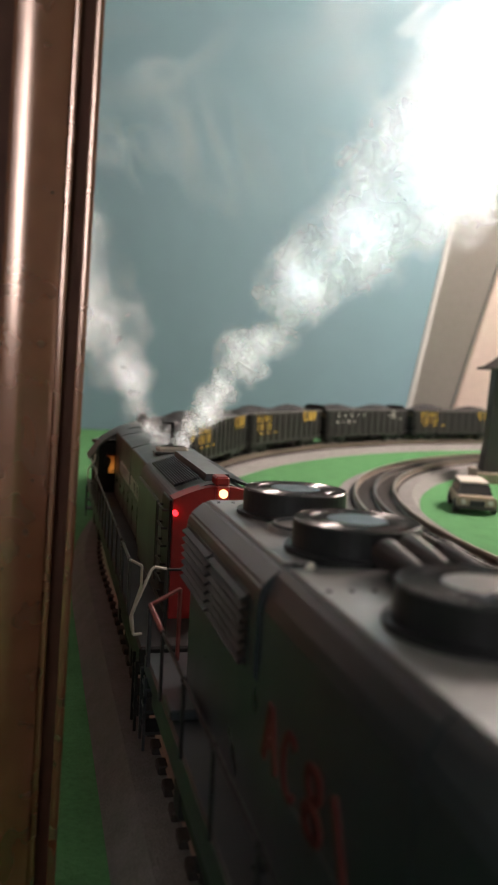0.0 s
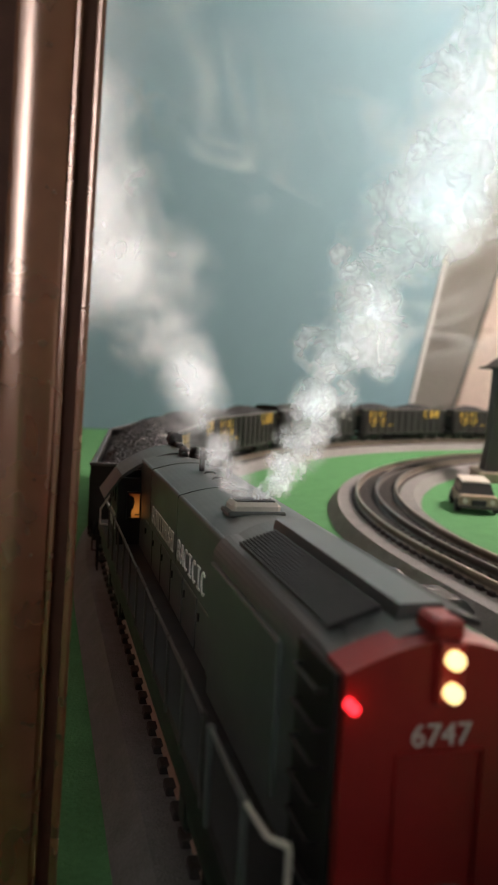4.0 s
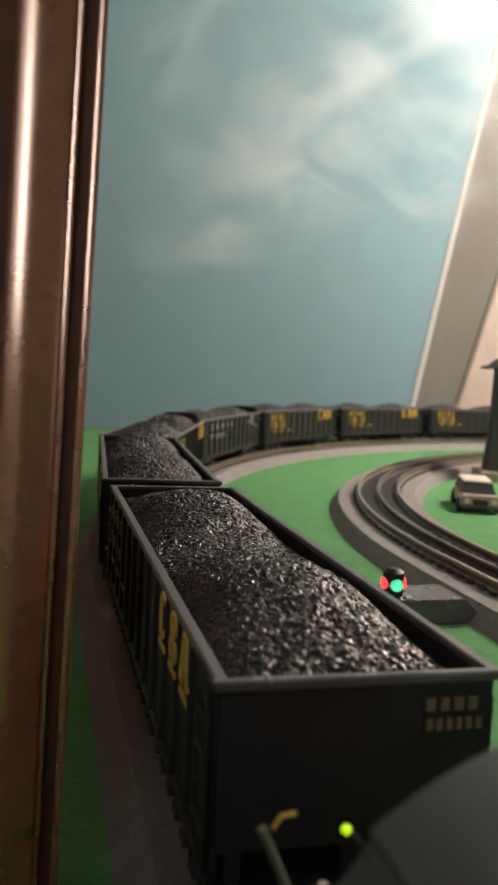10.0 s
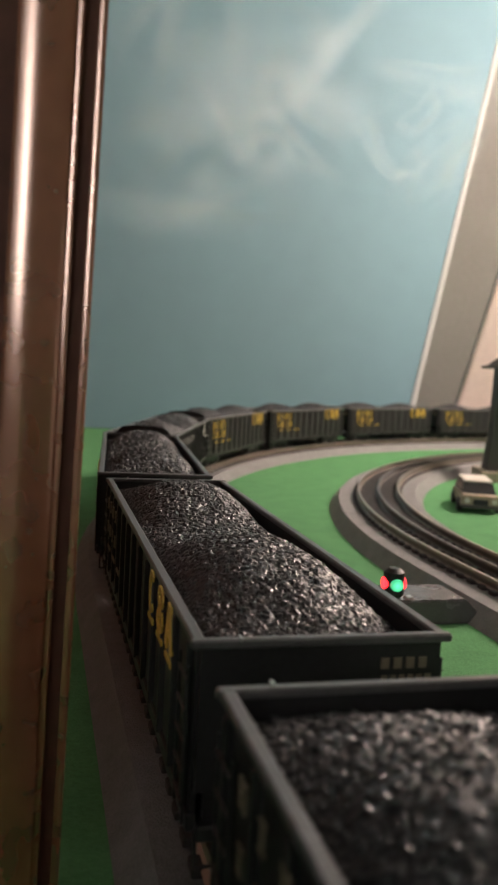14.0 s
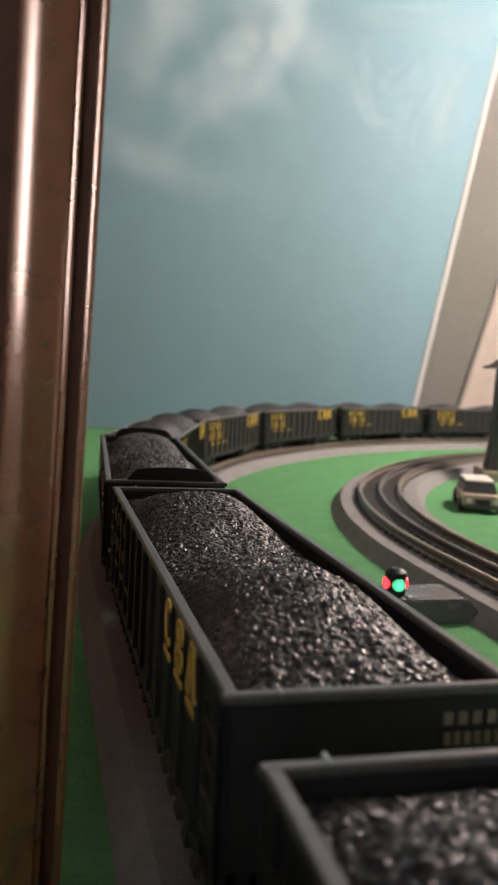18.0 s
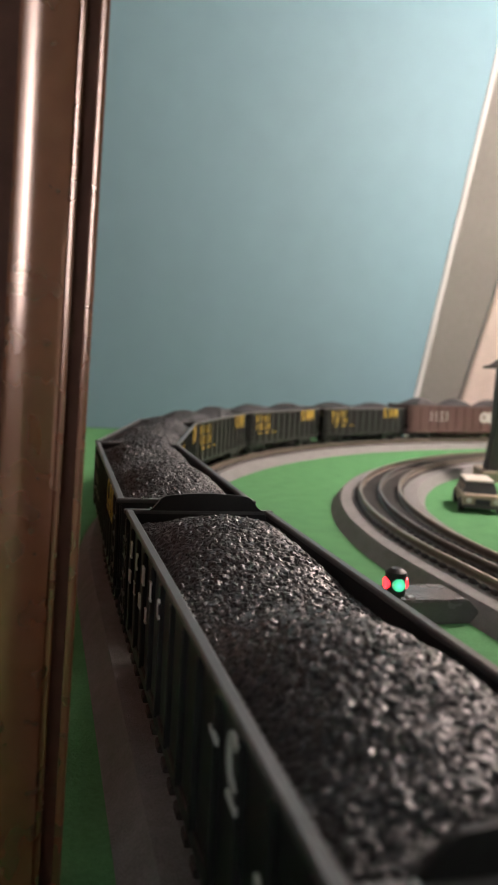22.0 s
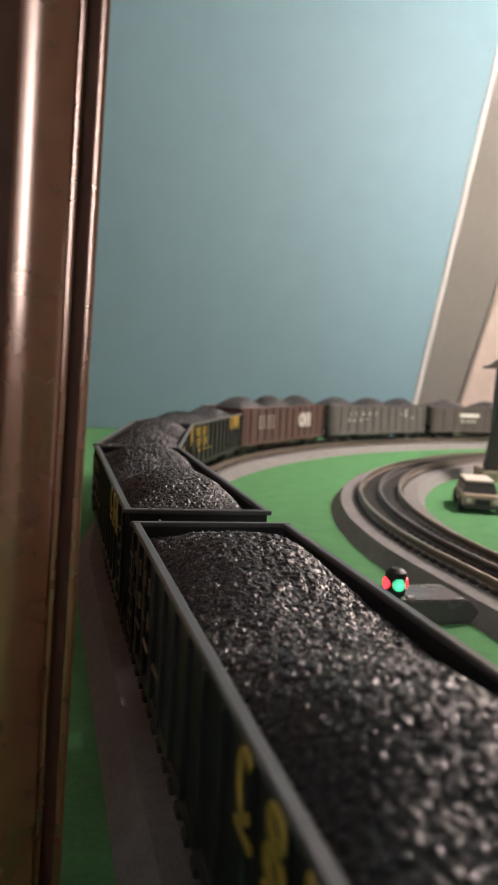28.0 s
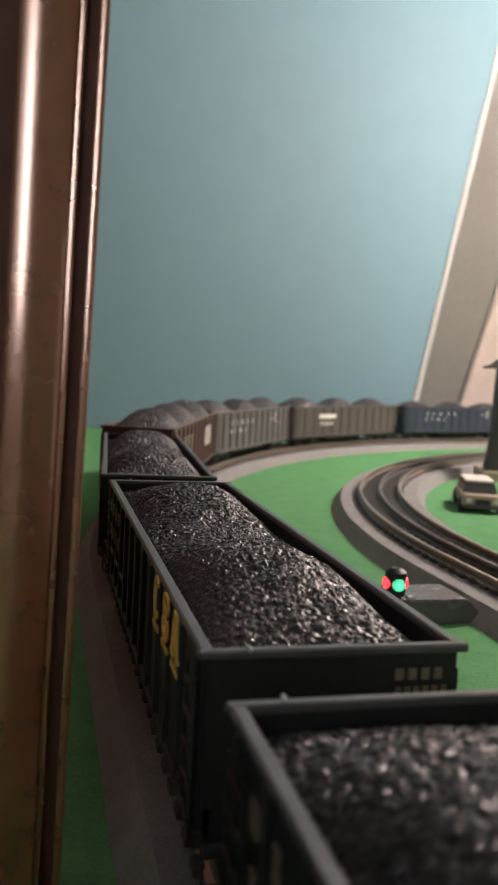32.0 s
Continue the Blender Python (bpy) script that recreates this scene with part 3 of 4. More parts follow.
    # lettering on both sides, mark by mark
    for sx in (-1, 1):
        x = sx * (half + 0.0004)

        def mark(y, z, w, h, shape, label="", ink=None):
            bm = bmesh.new()
            glyph(bm, x, sx * y, z, w, h, shape, sx, 0.0005)
            part("letter", bm, ink or letters, t, label)

        if style == "logo":
            for yy, shape in ((0.0505, "arc"), (0.0660, "double"), (0.0805, "wedge")):
                mark(yy, 0.0598, 0.0110 if sx > 0 else 0.0088, 0.0105, shape, "large plain yellow mark")
                mark(yy, 0.0528, 0.0090, 0.0012, "block")
            for r, z in enumerate((0.0585, 0.0490)):
                for k in range(4):
                    mark(-(0.088 - k * 0.0105), z, 0.0054 if sx > 0 else 0.0036, 0.0072 if sx > 0 else 0.0042, "stem" if (k + r) % 2 else "pair", ink=M_DULL if sx < 0 else M_YELLOW)
            for k in range(3):
                mark(-(0.080 - k * 0.020), 0.0415, 0.0100, 0.0012, "block", ink=M_DULL if sx < 0 else M_YELLOW)
        elif style == "marks":
            for k in range(5):
                mark(-(0.080 - k * 0.016), 0.0580, 0.0040, 0.0050, ("stem", "arc", "pair")[k % 3])
            for k in range(4):
                mark(-(0.082 - k * 0.014), 0.0490, 0.0040, 0.0038, ("pair", "stem")[k % 2])
            mark(0.066, 0.0598, 0.0080, 0.0085, "arc")
            for yy, z in ((0.052, 0.0575), (0.066, 0.0535), (0.084, 0.0515)):
                mark(yy, z, 0.0060, 0.0012, "block")
        elif style == "big":
            for yy, shape in ((0.046, "ring"), (0.066, "pair")):
                mark(yy, 0.0530, 0.0190, 0.0170, shape, "large plain white mark")
            for k in range(4):
                mark(-(0.080 - k * 0.012), 0.0540, 0.0040, 0.0150, "stem")
        elif style == "plate":
            mark(-0.060, 0.0560, 0.0420, 0.0060, "block")
            for k in range(3):
                mark(-(0.074 - k * 0.012), 0.0460, 0.0070, 0.0050, "pair")
    # end marks, on the leading end wall
    if style in ("logo", "marks"):
        for r, z in enumerate((rim - 0.0056, rim - 0.0092)):
            for k in range(4 if r == 0 else 6):
                w = 0.0020 if r == 0 else 0.0014
                bm = bmesh.new()
                box(bm, (half * 0.48 + k * w * 1.35, -L - 0.0003, z), (w * 0.85, 0.0004, 0.0022))
                part("letter", bm, M_DULL, t)
    return t


STOCK = []   # vehicle and its distance behind the train's mark

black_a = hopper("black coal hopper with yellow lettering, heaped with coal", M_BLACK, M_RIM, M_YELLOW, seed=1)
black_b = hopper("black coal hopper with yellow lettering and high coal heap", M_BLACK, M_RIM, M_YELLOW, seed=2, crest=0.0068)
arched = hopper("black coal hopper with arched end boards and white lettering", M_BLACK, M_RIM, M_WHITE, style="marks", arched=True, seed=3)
brown = hopper("oxide-brown coal hopper with large white mark, heaped load", M_BROWN, M_BROWN, M_WHITE, style="big", rim=0.0712, seed=4, humps=3, crest=0.011, length=0.258)
grey = hopper("weathered grey coal hopper with white lettering, heaped load", M_GREY, M_GREY, M_WHITE, style="marks", rim=0.0700, seed=5, humps=3, crest=0.010, length=0.254)
taupe = hopper("dark taupe coal hopper with pale lettering plate", M_TAUPE, M_TAUPE, M_WHITE, style="plate", rim=0.0690, seed=6, humps=3, crest=0.010, length=0.286)
blue = hopper("dark blue coal hopper with white lettering", M_BLUE, M_BLUE, M_WHITE, style="marks", rim=0.0680, seed=7, humps=3, crest=0.008, length=0.262)
GAP = 0.0231
ORDER = [black_a, black_b, black_a, arched, black_b, black_a, black_b, black_a, black_b, brown, grey, taupe, blue, taupe, grey]
LENGTHS = [0.2145] * 9 + [0.258, 0.254, 0.286, 0.262, 0.286, 0.254]
u = -0.0144
used = set()
for car, ln in zip(ORDER, LENGTHS):
    ob = car
    if car.name in used:
        ob = copy_thing(car, Matrix())
    used.add(car.name)
    STOCK.append((ob, u + ln / 2, 0.075))
    u += ln + GAP
# ---------- locomotives ----------


def hood_outline(half, low, edge, crown, cut=0.004):
    """Cross-section of a hood: straight sides, rounded shoulders and a gently arched roof."""
    side = [(half, low)]
    for i in range(9):
        a = math.pi / 2 * i / 8
        side.append((half - cut * 1.3 * (1 - math.cos(a)), edge - cut * 1.2 * (1 - math.sin(a))))
    brow = half - cut * 1.3
    side += [(brow * (1 - i / 8), crown - (crown - edge) * (1 - i / 8) ** 2) for i in range(1, 8)]
    return [(-x, z) for x, z in side] + [(0.0, crown)] + [(x, z) for x, z in reversed(side)]


def handrail(t, side, y0, y1, top, low, n, mat_rail=None, r=0.0005):
    x = side * 0.0262
    bm = bmesh.new()
    tube(bm, (x, y0, top), (x, y1, top), r, 6)
    part("handrail", bm, mat_rail or M_LOCO, t)
    for i in range(n):
        y = y0 + (y1 - y0) * i / (n - 1)
        bm = bmesh.new()
        tube(bm, (x, y, low), (x, y, top), r * 1.1, 6)
        bmesh.ops.create_icosphere(bm, subdivisions=1, radius=r * 1.9, matrix=Matrix.Translation((x, y, top)))
        part("stanchion", bm, mat_rail or M_LOCO, t)


def chassis(t, y0, y1, paint):
    bm = bmesh.new()
    box(bm, (0, (y0 + y1) / 2, 0.0385), (0.0515, y1 - y0, 0.0052), 0.0006)
    part("walkway", bm, paint, t)
    bm = bmesh.new()
    for sx in (-1, 1):
        box(bm, (sx * 0.0240, (y0 + y1) / 2, 0.0335), (0.0016, y1 - y0 - 0.02, 0.0058), 0.0003)
    part("side_sill", bm, paint, t)
    m = (y0 + y1) / 2
    bm = bmesh.new()
    prism(bm, [(-0.021, 0.034), (-0.022, 0.026), (-0.015, 0.0195), (0.015, 0.0195), (0.022, 0.026), (0.021, 0.034)], m - 0.036, m + 0.036)
    part("fuel_tank", bm, M_BLACK, t)
    for y in (y0 + 0.067, y1 - 0.067):
        bogie(t, y, r=0.0075, spread=0.023, half=0.0215)
    for y, w in ((y0, -1), (y1, 1)):
        coupler(t, y, w)
        for sx in (-1, 1):
            for i in range(3):
                bm = bmesh.new()
                box(bm, (sx * 0.0225, y - w * 0.004, 0.034 - i * 0.0058), (0.0074, 0.0085, 0.0008))
                part("step", bm, paint, t)
            for yy in (0.0003, 0.0077):
                bm = bmesh.new()
                box(bm, (sx * 0.0262, y - w * yy, 0.0275), (0.0008, 0.0008, 0.0195))
                part("step_hanger", bm, paint, t)
        bm = bmesh.new()
        box(bm, (0, y + w * 0.0008, 0.0315), (0.048, 0.0016, 0.0105), 0.0004)
        part("pilot", bm, M_BLACK, t)


def wire(pts, r=0.00042):
    bm = bmesh.new()
    bars(bm, pts, r)
    return bm


def letters_along(t, x, y0, y1, z, h, word, material):
    """Plain letter-sized marks along a side, in two groups."""
    n = len(word)
    step = (y1 - y0) / (n - 1)
    for i, ch in enumerate(word):
        if ch == " ":
            continue
        bm = bmesh.new()
        glyph(bm, x, y0 + step * i, z, abs(step) * 0.80, h, {"o": "ring", "i": "stem", "p": "pair", "s": "slant", "d": "double", "c": "arc", "v": "wedge"}[ch], -1, weight=0.145)
        part("letter", bm, material, t)


def number(t, text, size, m, material):
    cu = bpy.data.curves.new("number", "FONT")
    cu.body = text
    cu.size = size
    cu.align_x = "CENTER"
    cu.extrude = 0.0001
    tmp = bpy.data.objects.new("number_tmp", cu)
    me = bpy.data.meshes.new_from_object(tmp)
    bpy.data.objects.remove(tmp)
    me.name = "road_number"
    me.materials.append(material)
    o = new("road_number", me)
    o.parent = t
    o.matrix_basis = m
    return o


def loco_grey():
    """The smoking second engine: red hood end first, cab trailing. Its middle lies 0.200 behind the mark."""
    t = thing("diesel_locomotive", "dark grey diesel locomotive with scarlet end and white lettering", "locomotive", group="locomotives")
    f = 0.200   # a place u on the train lies at u + f here
    y_face, y_wing, y_cab, y_end = -0.341 + f, -0.318 + f, -0.0965 + f, -0.068 + f
    chassis(t, -0.366 + f, -0.040 + f, M_CAB)
    y_seam = -0.256 + f
    bm = bmesh.new()
    ox = 0.0026   # the hood and the cab sit a little to the inner side of the frame
    prism(bm, [(x + ox, z) for x, z in hood_outline(0.0153, 0.041, 0.0774, 0.0800, 0.0009)], y_seam, y_cab + 0.002)
    part("long_hood", bm, M_LOCO, t)
    bm = bmesh.new()
    prism(bm, hood_outline(0.0152, 0.041, 0.0790, 0.0822, 0.0045), y_face + 0.004, y_seam)
    part("radiator_hood", bm, M_LOCO, t)
    # hood end, scarlet with cut corners
    bm = bmesh.new()
    n = 12
    front = [(-0.0145, 0.041), (-0.0145, 0.0770)] + [(-0.0145 + 0.029 * i / n, 0.0776 + 0.0042 * math.sin(math.pi * i / n)) for i in range(n + 1)] + [(0.0145, 0.0770), (0.0145, 0.041)]
    prism(bm, front, y_face, y_face + 0.008)
    part("hood_end", bm, M_RED, t, "scarlet painted hood end")
    bm = bmesh.new()
    box(bm, (0.0002, y_face - 0.0006, 0.0776), (0.0042, 0.0016, 0.0090), 0.0005)
    box(bm, (0.0002, y_face + 0.003, 0.0833), (0.0044, 0.0070, 0.0030), 0.0006)
    part("headlight_case", bm, M_RED, t)
    for z in (0.0798, 0.0752):
        bm = bmesh.new()
        tube(bm, (0.0002, y_face - 0.0012, z), (0.0002, y_face - 0.0026, z), 0.0013, 16)
        part("headlight", bm, M_LIGHT_WARM, t, "lit warm headlight")
    for x in (-0.0140, 0.0140):
        bm = bmesh.new()
        tube(bm, (x, y_face, 0.0737), (x, y_face - 0.0022, 0.0737), 0.0008, 12)
        part("marker_light", bm, M_LIGHT_RED, t, "lit red marker light")
    number(t, "6747", 0.0046, Matrix.Translation((-0.0002, y_face - 0.0004, 0.0672)) @ Matrix.Rotation(math.pi / 2, 4, "X"), M_WHITE)
    bm = bmesh.new()
    box(bm, (-0.0065, y_face - 0.0003, 0.055), (0.0003, 0.0007, 0.022))
    box(bm, (0.0065, y_face - 0.0003, 0.055), (0.0003, 0.0007, 0.022))
    box(bm, (0.0, y_face - 0.0003, 0.0662), (0.0133, 0.0007, 0.0003))
    part("end_door", bm, M_RED, t)
    # grab irons up the corners, intake plates and roof grilles
    for sx in (-1, 1):
        for i in range(6):
            z = 0.0455 + i * 0.0056
            part("grab_iron", wire([(sx * 0.0150, y_face + 0.005, z), (sx * 0.0168, y_face + 0.005, z), (sx * 0.0168, y_face + 0.016, z), (sx * 0.0150, y_face + 0.016, z)], 0.0004), M_BLACK, t)
        bm = bmesh.new()
        box(bm, (sx * 0.0154, y_face + 0.055, 0.0595), (0.0014, 0.056, 0.0270), 0.0004)
        part("intake_plate", bm, M_LOCO, t)
        bm = bmesh.new()
        box(bm, (sx * 0.0148, y_face + 0.0105, 0.0600), (0.0010, 0.017, 0.0340), 0.0003)
        part("corner_panel", bm, M_BLACK, t)
        for i in range(11):
            a = i / 10
            xx, zz = 0.0048 + 0.0075 * a, 0.0825 - 0.0026 * a
            bm = bmesh.new()
            box(bm, (sx * xx, y_face + 0.042, zz), (0.00035, 0.058, 0.0009))
            part("grille_bar", bm, M_BLACK, t)
    bm = bmesh.new()
    prism(bm, [(-0.0034, 0.0815), (-0.0030, 0.0842), (0.0042, 0.0842), (0.0046, 0.0815)], y_face + 0.010, y_seam - 0.008)
    part("roof_hatch", bm, M_LOCO, t, "raised roof hatch")
    # smoke stack
    ys = -0.2310 + f
    bm = bmesh.new()
    box(bm, (0.0005, ys, 0.0812), (0.0132, 0.0085, 0.0032), 0.0010)
    part("exhaust_outlet", bm, M_PALE, t, "pale metal exhaust stack")
    bm = bmesh.new()
    box(bm, (0.0005, ys, 0.0829), (0.0104, 0.0055, 0.0004))
    part("stack_mouth", bm, M_BLACK, t)
    bm = bmesh.new()
    box(bm, (0.0005, ys, 0.0798), (0.0155, 0.0100, 0.0016), 0.0004)
    part("stack_base", bm, M_LOCO, t)
    # lift rings and seams on the roof
    for i, u0 in enumerate((-0.158, -0.172, -0.186, -0.200, -0.214)):
        bm = bmesh.new()
        bars(bm, [(0.0015, u0 + f, 0.0796), (0.0022, u0 + f, 0.0806), (0.0050, u0 + f, 0.0806), (0.0057, u0 + f, 0.0796)], 0.0003)
        part("lift_ring", bm, M_BLACK, t)
    for u0 in (-0.128, -0.190):
        bm = bmesh.new()
        prism(bm, [(x + ox, z) for x, z in hood_outline(0.01545, 0.044, 0.0776, 0.0802, 0.0009)], u0 + f, u0 + f + 0.0006)
        part("panel_seam", bm, M_LOCO, t)
    # doors along the hood side
    for sx in (-1, 1):
        for i in range(6):
            y = -0.240 + f + i * 0.0225
            bm = bmesh.new()
            box(bm, (ox + sx * 0.0154, y, 0.0485), (0.0006, 0.0205, 0.0140), 0.0002)
            part("hood_door", bm, M_LOCO, t)
            bm = bmesh.new()
            box(bm, (ox + sx * 0.0159, y + 0.007, 0.0520), (0.0008, 0.0010, 0.0022))
            part("latch", bm, M_BLACK, t)
        letters_along(t, ox + sx * 0.01555, (-0.1375 if sx < 0 else -0.2355) + f, (-0.2355 if sx < 0 else -0.1375) + f, 0.0615, 0.0062, "dopippdp dvcicic", M_LOCO_WHITE)
    # bell on its stand
    yb = -0.1505 + f
    bm = bmesh.new()
    for x in (0.002, 0.0122):
        box(bm, (x, yb, 0.0832), (0.0018, 0.0016, 0.0085), 0.0002)
    box(bm, (0.0071, yb, 0.0870), (0.0120, 0.0016, 0.0013), 0.0002)
    part("bell_stand", bm, M_BLACK, t)
    bm = bmesh.new()
    tube(bm, (0.0071, yb, 0.0818), (0.0071, yb, 0.0866), 0.0026, 14, 0.0013)
    part("bell", bm, M_WHEEL, t)
    # beacon domes at the cab's hood end
    for x, y, r in ((0.0035, -0.1035, 0.0024), (0.0078, -0.1075, 0.0028), (0.0110, -0.1045, 0.0022)):
        bm = bmesh.new()
        tube(bm, (x, y + f, 0.0785), (x, y + f, 0.0818), r, 14)
        bmesh.ops.create_uvsphere(bm, u_segments=14, v_segments=8, radius=r, matrix=Matrix.Translation((x, y + f, 0.0818)))
        part("beacon", bm, M_BLACK, t, smooth=True)
    # cab
    bm = bmesh.new()
    box(bm, (ox, y_cab + 0.0008, 0.0548), (0.0497, 0.0014, 0.029), 0)
    part("cab_front", bm, M_CAB, t)
    bm = bmesh.new()
    box(bm, (ox, y_end - 0.0008, 0.0548), (0.0497, 0.0014, 0.029), 0)
    part("cab_back", bm, M_CAB, t)
    for sx in (-1, 1):
        bm = bmesh.new()
        box(bm, (ox + sx * 0.0244, (y_cab + y_end) / 2, 0.0490), (0.0014, y_end - y_cab, 0.0170))
        for y in (y_cab + 0.003, (y_cab + y_end) / 2, y_end - 0.003):
            box(bm, (ox + sx * 0.0244, y, 0.0625), (0.0014, 0.0045, 0.0110))
        part("cab_side", bm, M_CAB, t)
        for y in (y_cab + 0.0085, y_end - 0.0085):
            bm = bmesh.new()
            box(bm, (ox + sx * 0.0242, y, 0.0625), (0.0005, 0.009, 0.0095))
            part("cab_window", bm, M_DARKGLASS, t)
        bm = bmesh.new()
        for k in range(4):
            glyph(bm, ox + sx * 0.0253, -sx * (0.010 - k * 0.006) + (y_cab + y_end) / 2, 0.0500, 0.0045, 0.0065, ("ring", "stem", "pair", "stem")[k], sx)
        part("cab_number", bm, M_LOCO_WHITE, t)
        # front cab window with the lit cab behind it
        wx, wz = ox + sx * 0.0181, 0.0578
        bm = bmesh.new()
        for dx in (-0.0027, 0.0027):
            box(bm, (wx + dx, y_cab - 0.0006, wz), (0.0008, 0.0018, 0.0118))
        for dz in (-0.0055, 0.0055):
            box(bm, (wx, y_cab - 0.0006, wz + dz), (0.0046, 0.0018, 0.0008))
        part("window_frame", bm, M_CAB, t)
        bm = bmesh.new()
        box(bm, (0, 0, 0), (0.0046, 0.0004, 0.0102))
        pane = part("window_pane", bm, M_GLOW, t, "cab window glowing orange from inside")
        pane.location = (wx, y_cab - 0.0001, wz)
        bm = bmesh.new()
        outline = [(wx - 0.0023, wz - 0.0050), (wx - 0.0010, wz - 0.0050), (wx - 0.0012, wz - 0.0028), (wx - 0.0004, wz - 0.0010), (wx + 0.0002, wz + 0.0016),
                   (wx - 0.0002, wz + 0.0034), (wx - 0.0011, wz + 0.0042), (wx - 0.0023, wz + 0.0046)]
        prism(bm, outline, y_cab - 0.0010, y_cab - 0.0004)
        box(bm, (wx + 0.0016, y_cab - 0.0007, wz - 0.0038), (0.0022, 0.0005, 0.0005))
        part("driver_seat", bm, M_BLACK, t, "dark seat seen against the cab light")
    top = [(ox + 0.0237 * k / 10, 0.0808 - 0.0101 * abs(k / 10) ** 1.8) for k in range(-10, 11)]
    low = [(ox + (x - ox) * 0.98, z - 0.0013) for x, z in top]
    bm = bmesh.new()
    prism(bm, top + low[::-1], y_cab - 0.002, y_end + 0.001)
    part("cab_roof", bm, M_LOCO, t, "arched dark grey cab roof")
    for sx in (-1, 1):
        bm = bmesh.new()
        prism(bm, [(ox + sx * 0.0239, 0.0703), (ox + sx * 0.0306, 0.0607), (ox + sx * 0.0298, 0.0603), (ox + sx * 0.0232, 0.0696)], y_cab - 0.0005, y_end)
        part("sun_visor", bm, M_LOCO, t, "slanted sun visor")
    # low scarlet nose behind the cab, with a small lime lamp
    bm = bmesh.new()
    box(bm, (ox * 0.5, y_end + 0.0095, 0.0505), (0.0290, 0.0180, 0.0190), 0.0022)
    part("nose", bm, M_RED, t, "low scarlet nose")
    bm = bmesh.new()
    bmesh.ops.create_icosphere(bm, subdivisions=2, radius=0.0006, matrix=Matrix.Translation((-0.0165, y_end + 0.0180, 0.0605)))
    part("indicator_lamp", bm, M_LIGHT_LIME, t, "lit lime indicator lamp", smooth=True)
    part("lamp_bracket", wire([(-0.0165, y_end + 0.0180, 0.0605), (-0.0125, y_end + 0.0175, 0.0560)], 0.0005), M_BLACK, t)
    part("end_grab", wire([(-0.0205, y_end + 0.0260, 0.0585), (-0.0225, y_end + 0.0260, 0.0583), (-0.0236, y_end + 0.0260, 0.0566)], 0.0004), M_YELLOW, t, "yellow bent grab rail")
    part("end_rod", wire([(-0.0255, y_end + 0.0250, 0.0575), (-0.0195, y_end + 0.0250, 0.0440)], 0.0006), M_STEEL, t)
    # horn near the roof's trailing edge
    bm = bmesh.new()
    yh = y_end - 0.002
    box(bm, (0.0060, yh - 0.004, 0.0812), (0.0034, 0.0085, 0.0030), 0.0005)
    tube(bm, (0.0052, yh - 0.000, 0.0836), (0.0052, yh + 0.004, 0.0836), 0.0032, 16, 0.0036)
    part("horn", bm, M_BLACK, t)
    # handrails
    for sx in (-1, 1):
        handrail(t, sx, -0.306 + f, -0.104 + f, 0.0580, 0.041, 11, M_WHEEL, 0.00036)
        handrail(t, sx, -0.336 + f, -0.312 + f, 0.0580, 0.041, 2)
        # bent end grabs in pale wire, posts with a bar between
        y = -0.3495 + f
        part("end_grab", wire([(sx * 0.0262, y + 0.014, 0.0580), (sx * 0.0268, y, 0.0610), (sx * 0.0240, y, 0.0595), (sx * 0.0241, y, 0.0534), (sx * 0.0268, y, 0.0444), (sx * 0.0262, y, 0.0405)]), M_PALE, t, "bent pale wire grab rail")
        y = -0.3640 + f
        part("end_grab", wire([(sx * 0.0190, y, 0.0622), (sx * 0.0223, y, 0.0628), (sx * 0.0233, y, 0.0618), (sx * 0.0280, y, 0.0497), (sx * 0.0274, y, 0.0441), (sx * 0.0250, y, 0.0443)]), M_PALE, t, "bent pale wire grab rail")
        for x in (0.0190, 0.0095):
            part("end_stanchion", wire([(sx * x, y, 0.040), (sx * x, y, 0.0620)], 0.0006), M_CAB, t)
        part("end_rail", wire([(sx * 0.0190, y, 0.0620), (sx * 0.0095, y, 0.0620)], 0.0004), M_CAB, t)
        # cab end grab
        y = y_end + 0.010
        part("end_grab", wire([(sx * 0.0222, y, 0.0590), (sx * 0.0228, y + 0.001, 0.0545), (sx * 0.0262, y + 0.002, 0.0490), (sx * 0.0262, y + 0.002, 0.0420), (sx * 0.0225, y + 0.002, 0.0415)]), M_PALE, t, "bent pale wire grab rail")
    return t


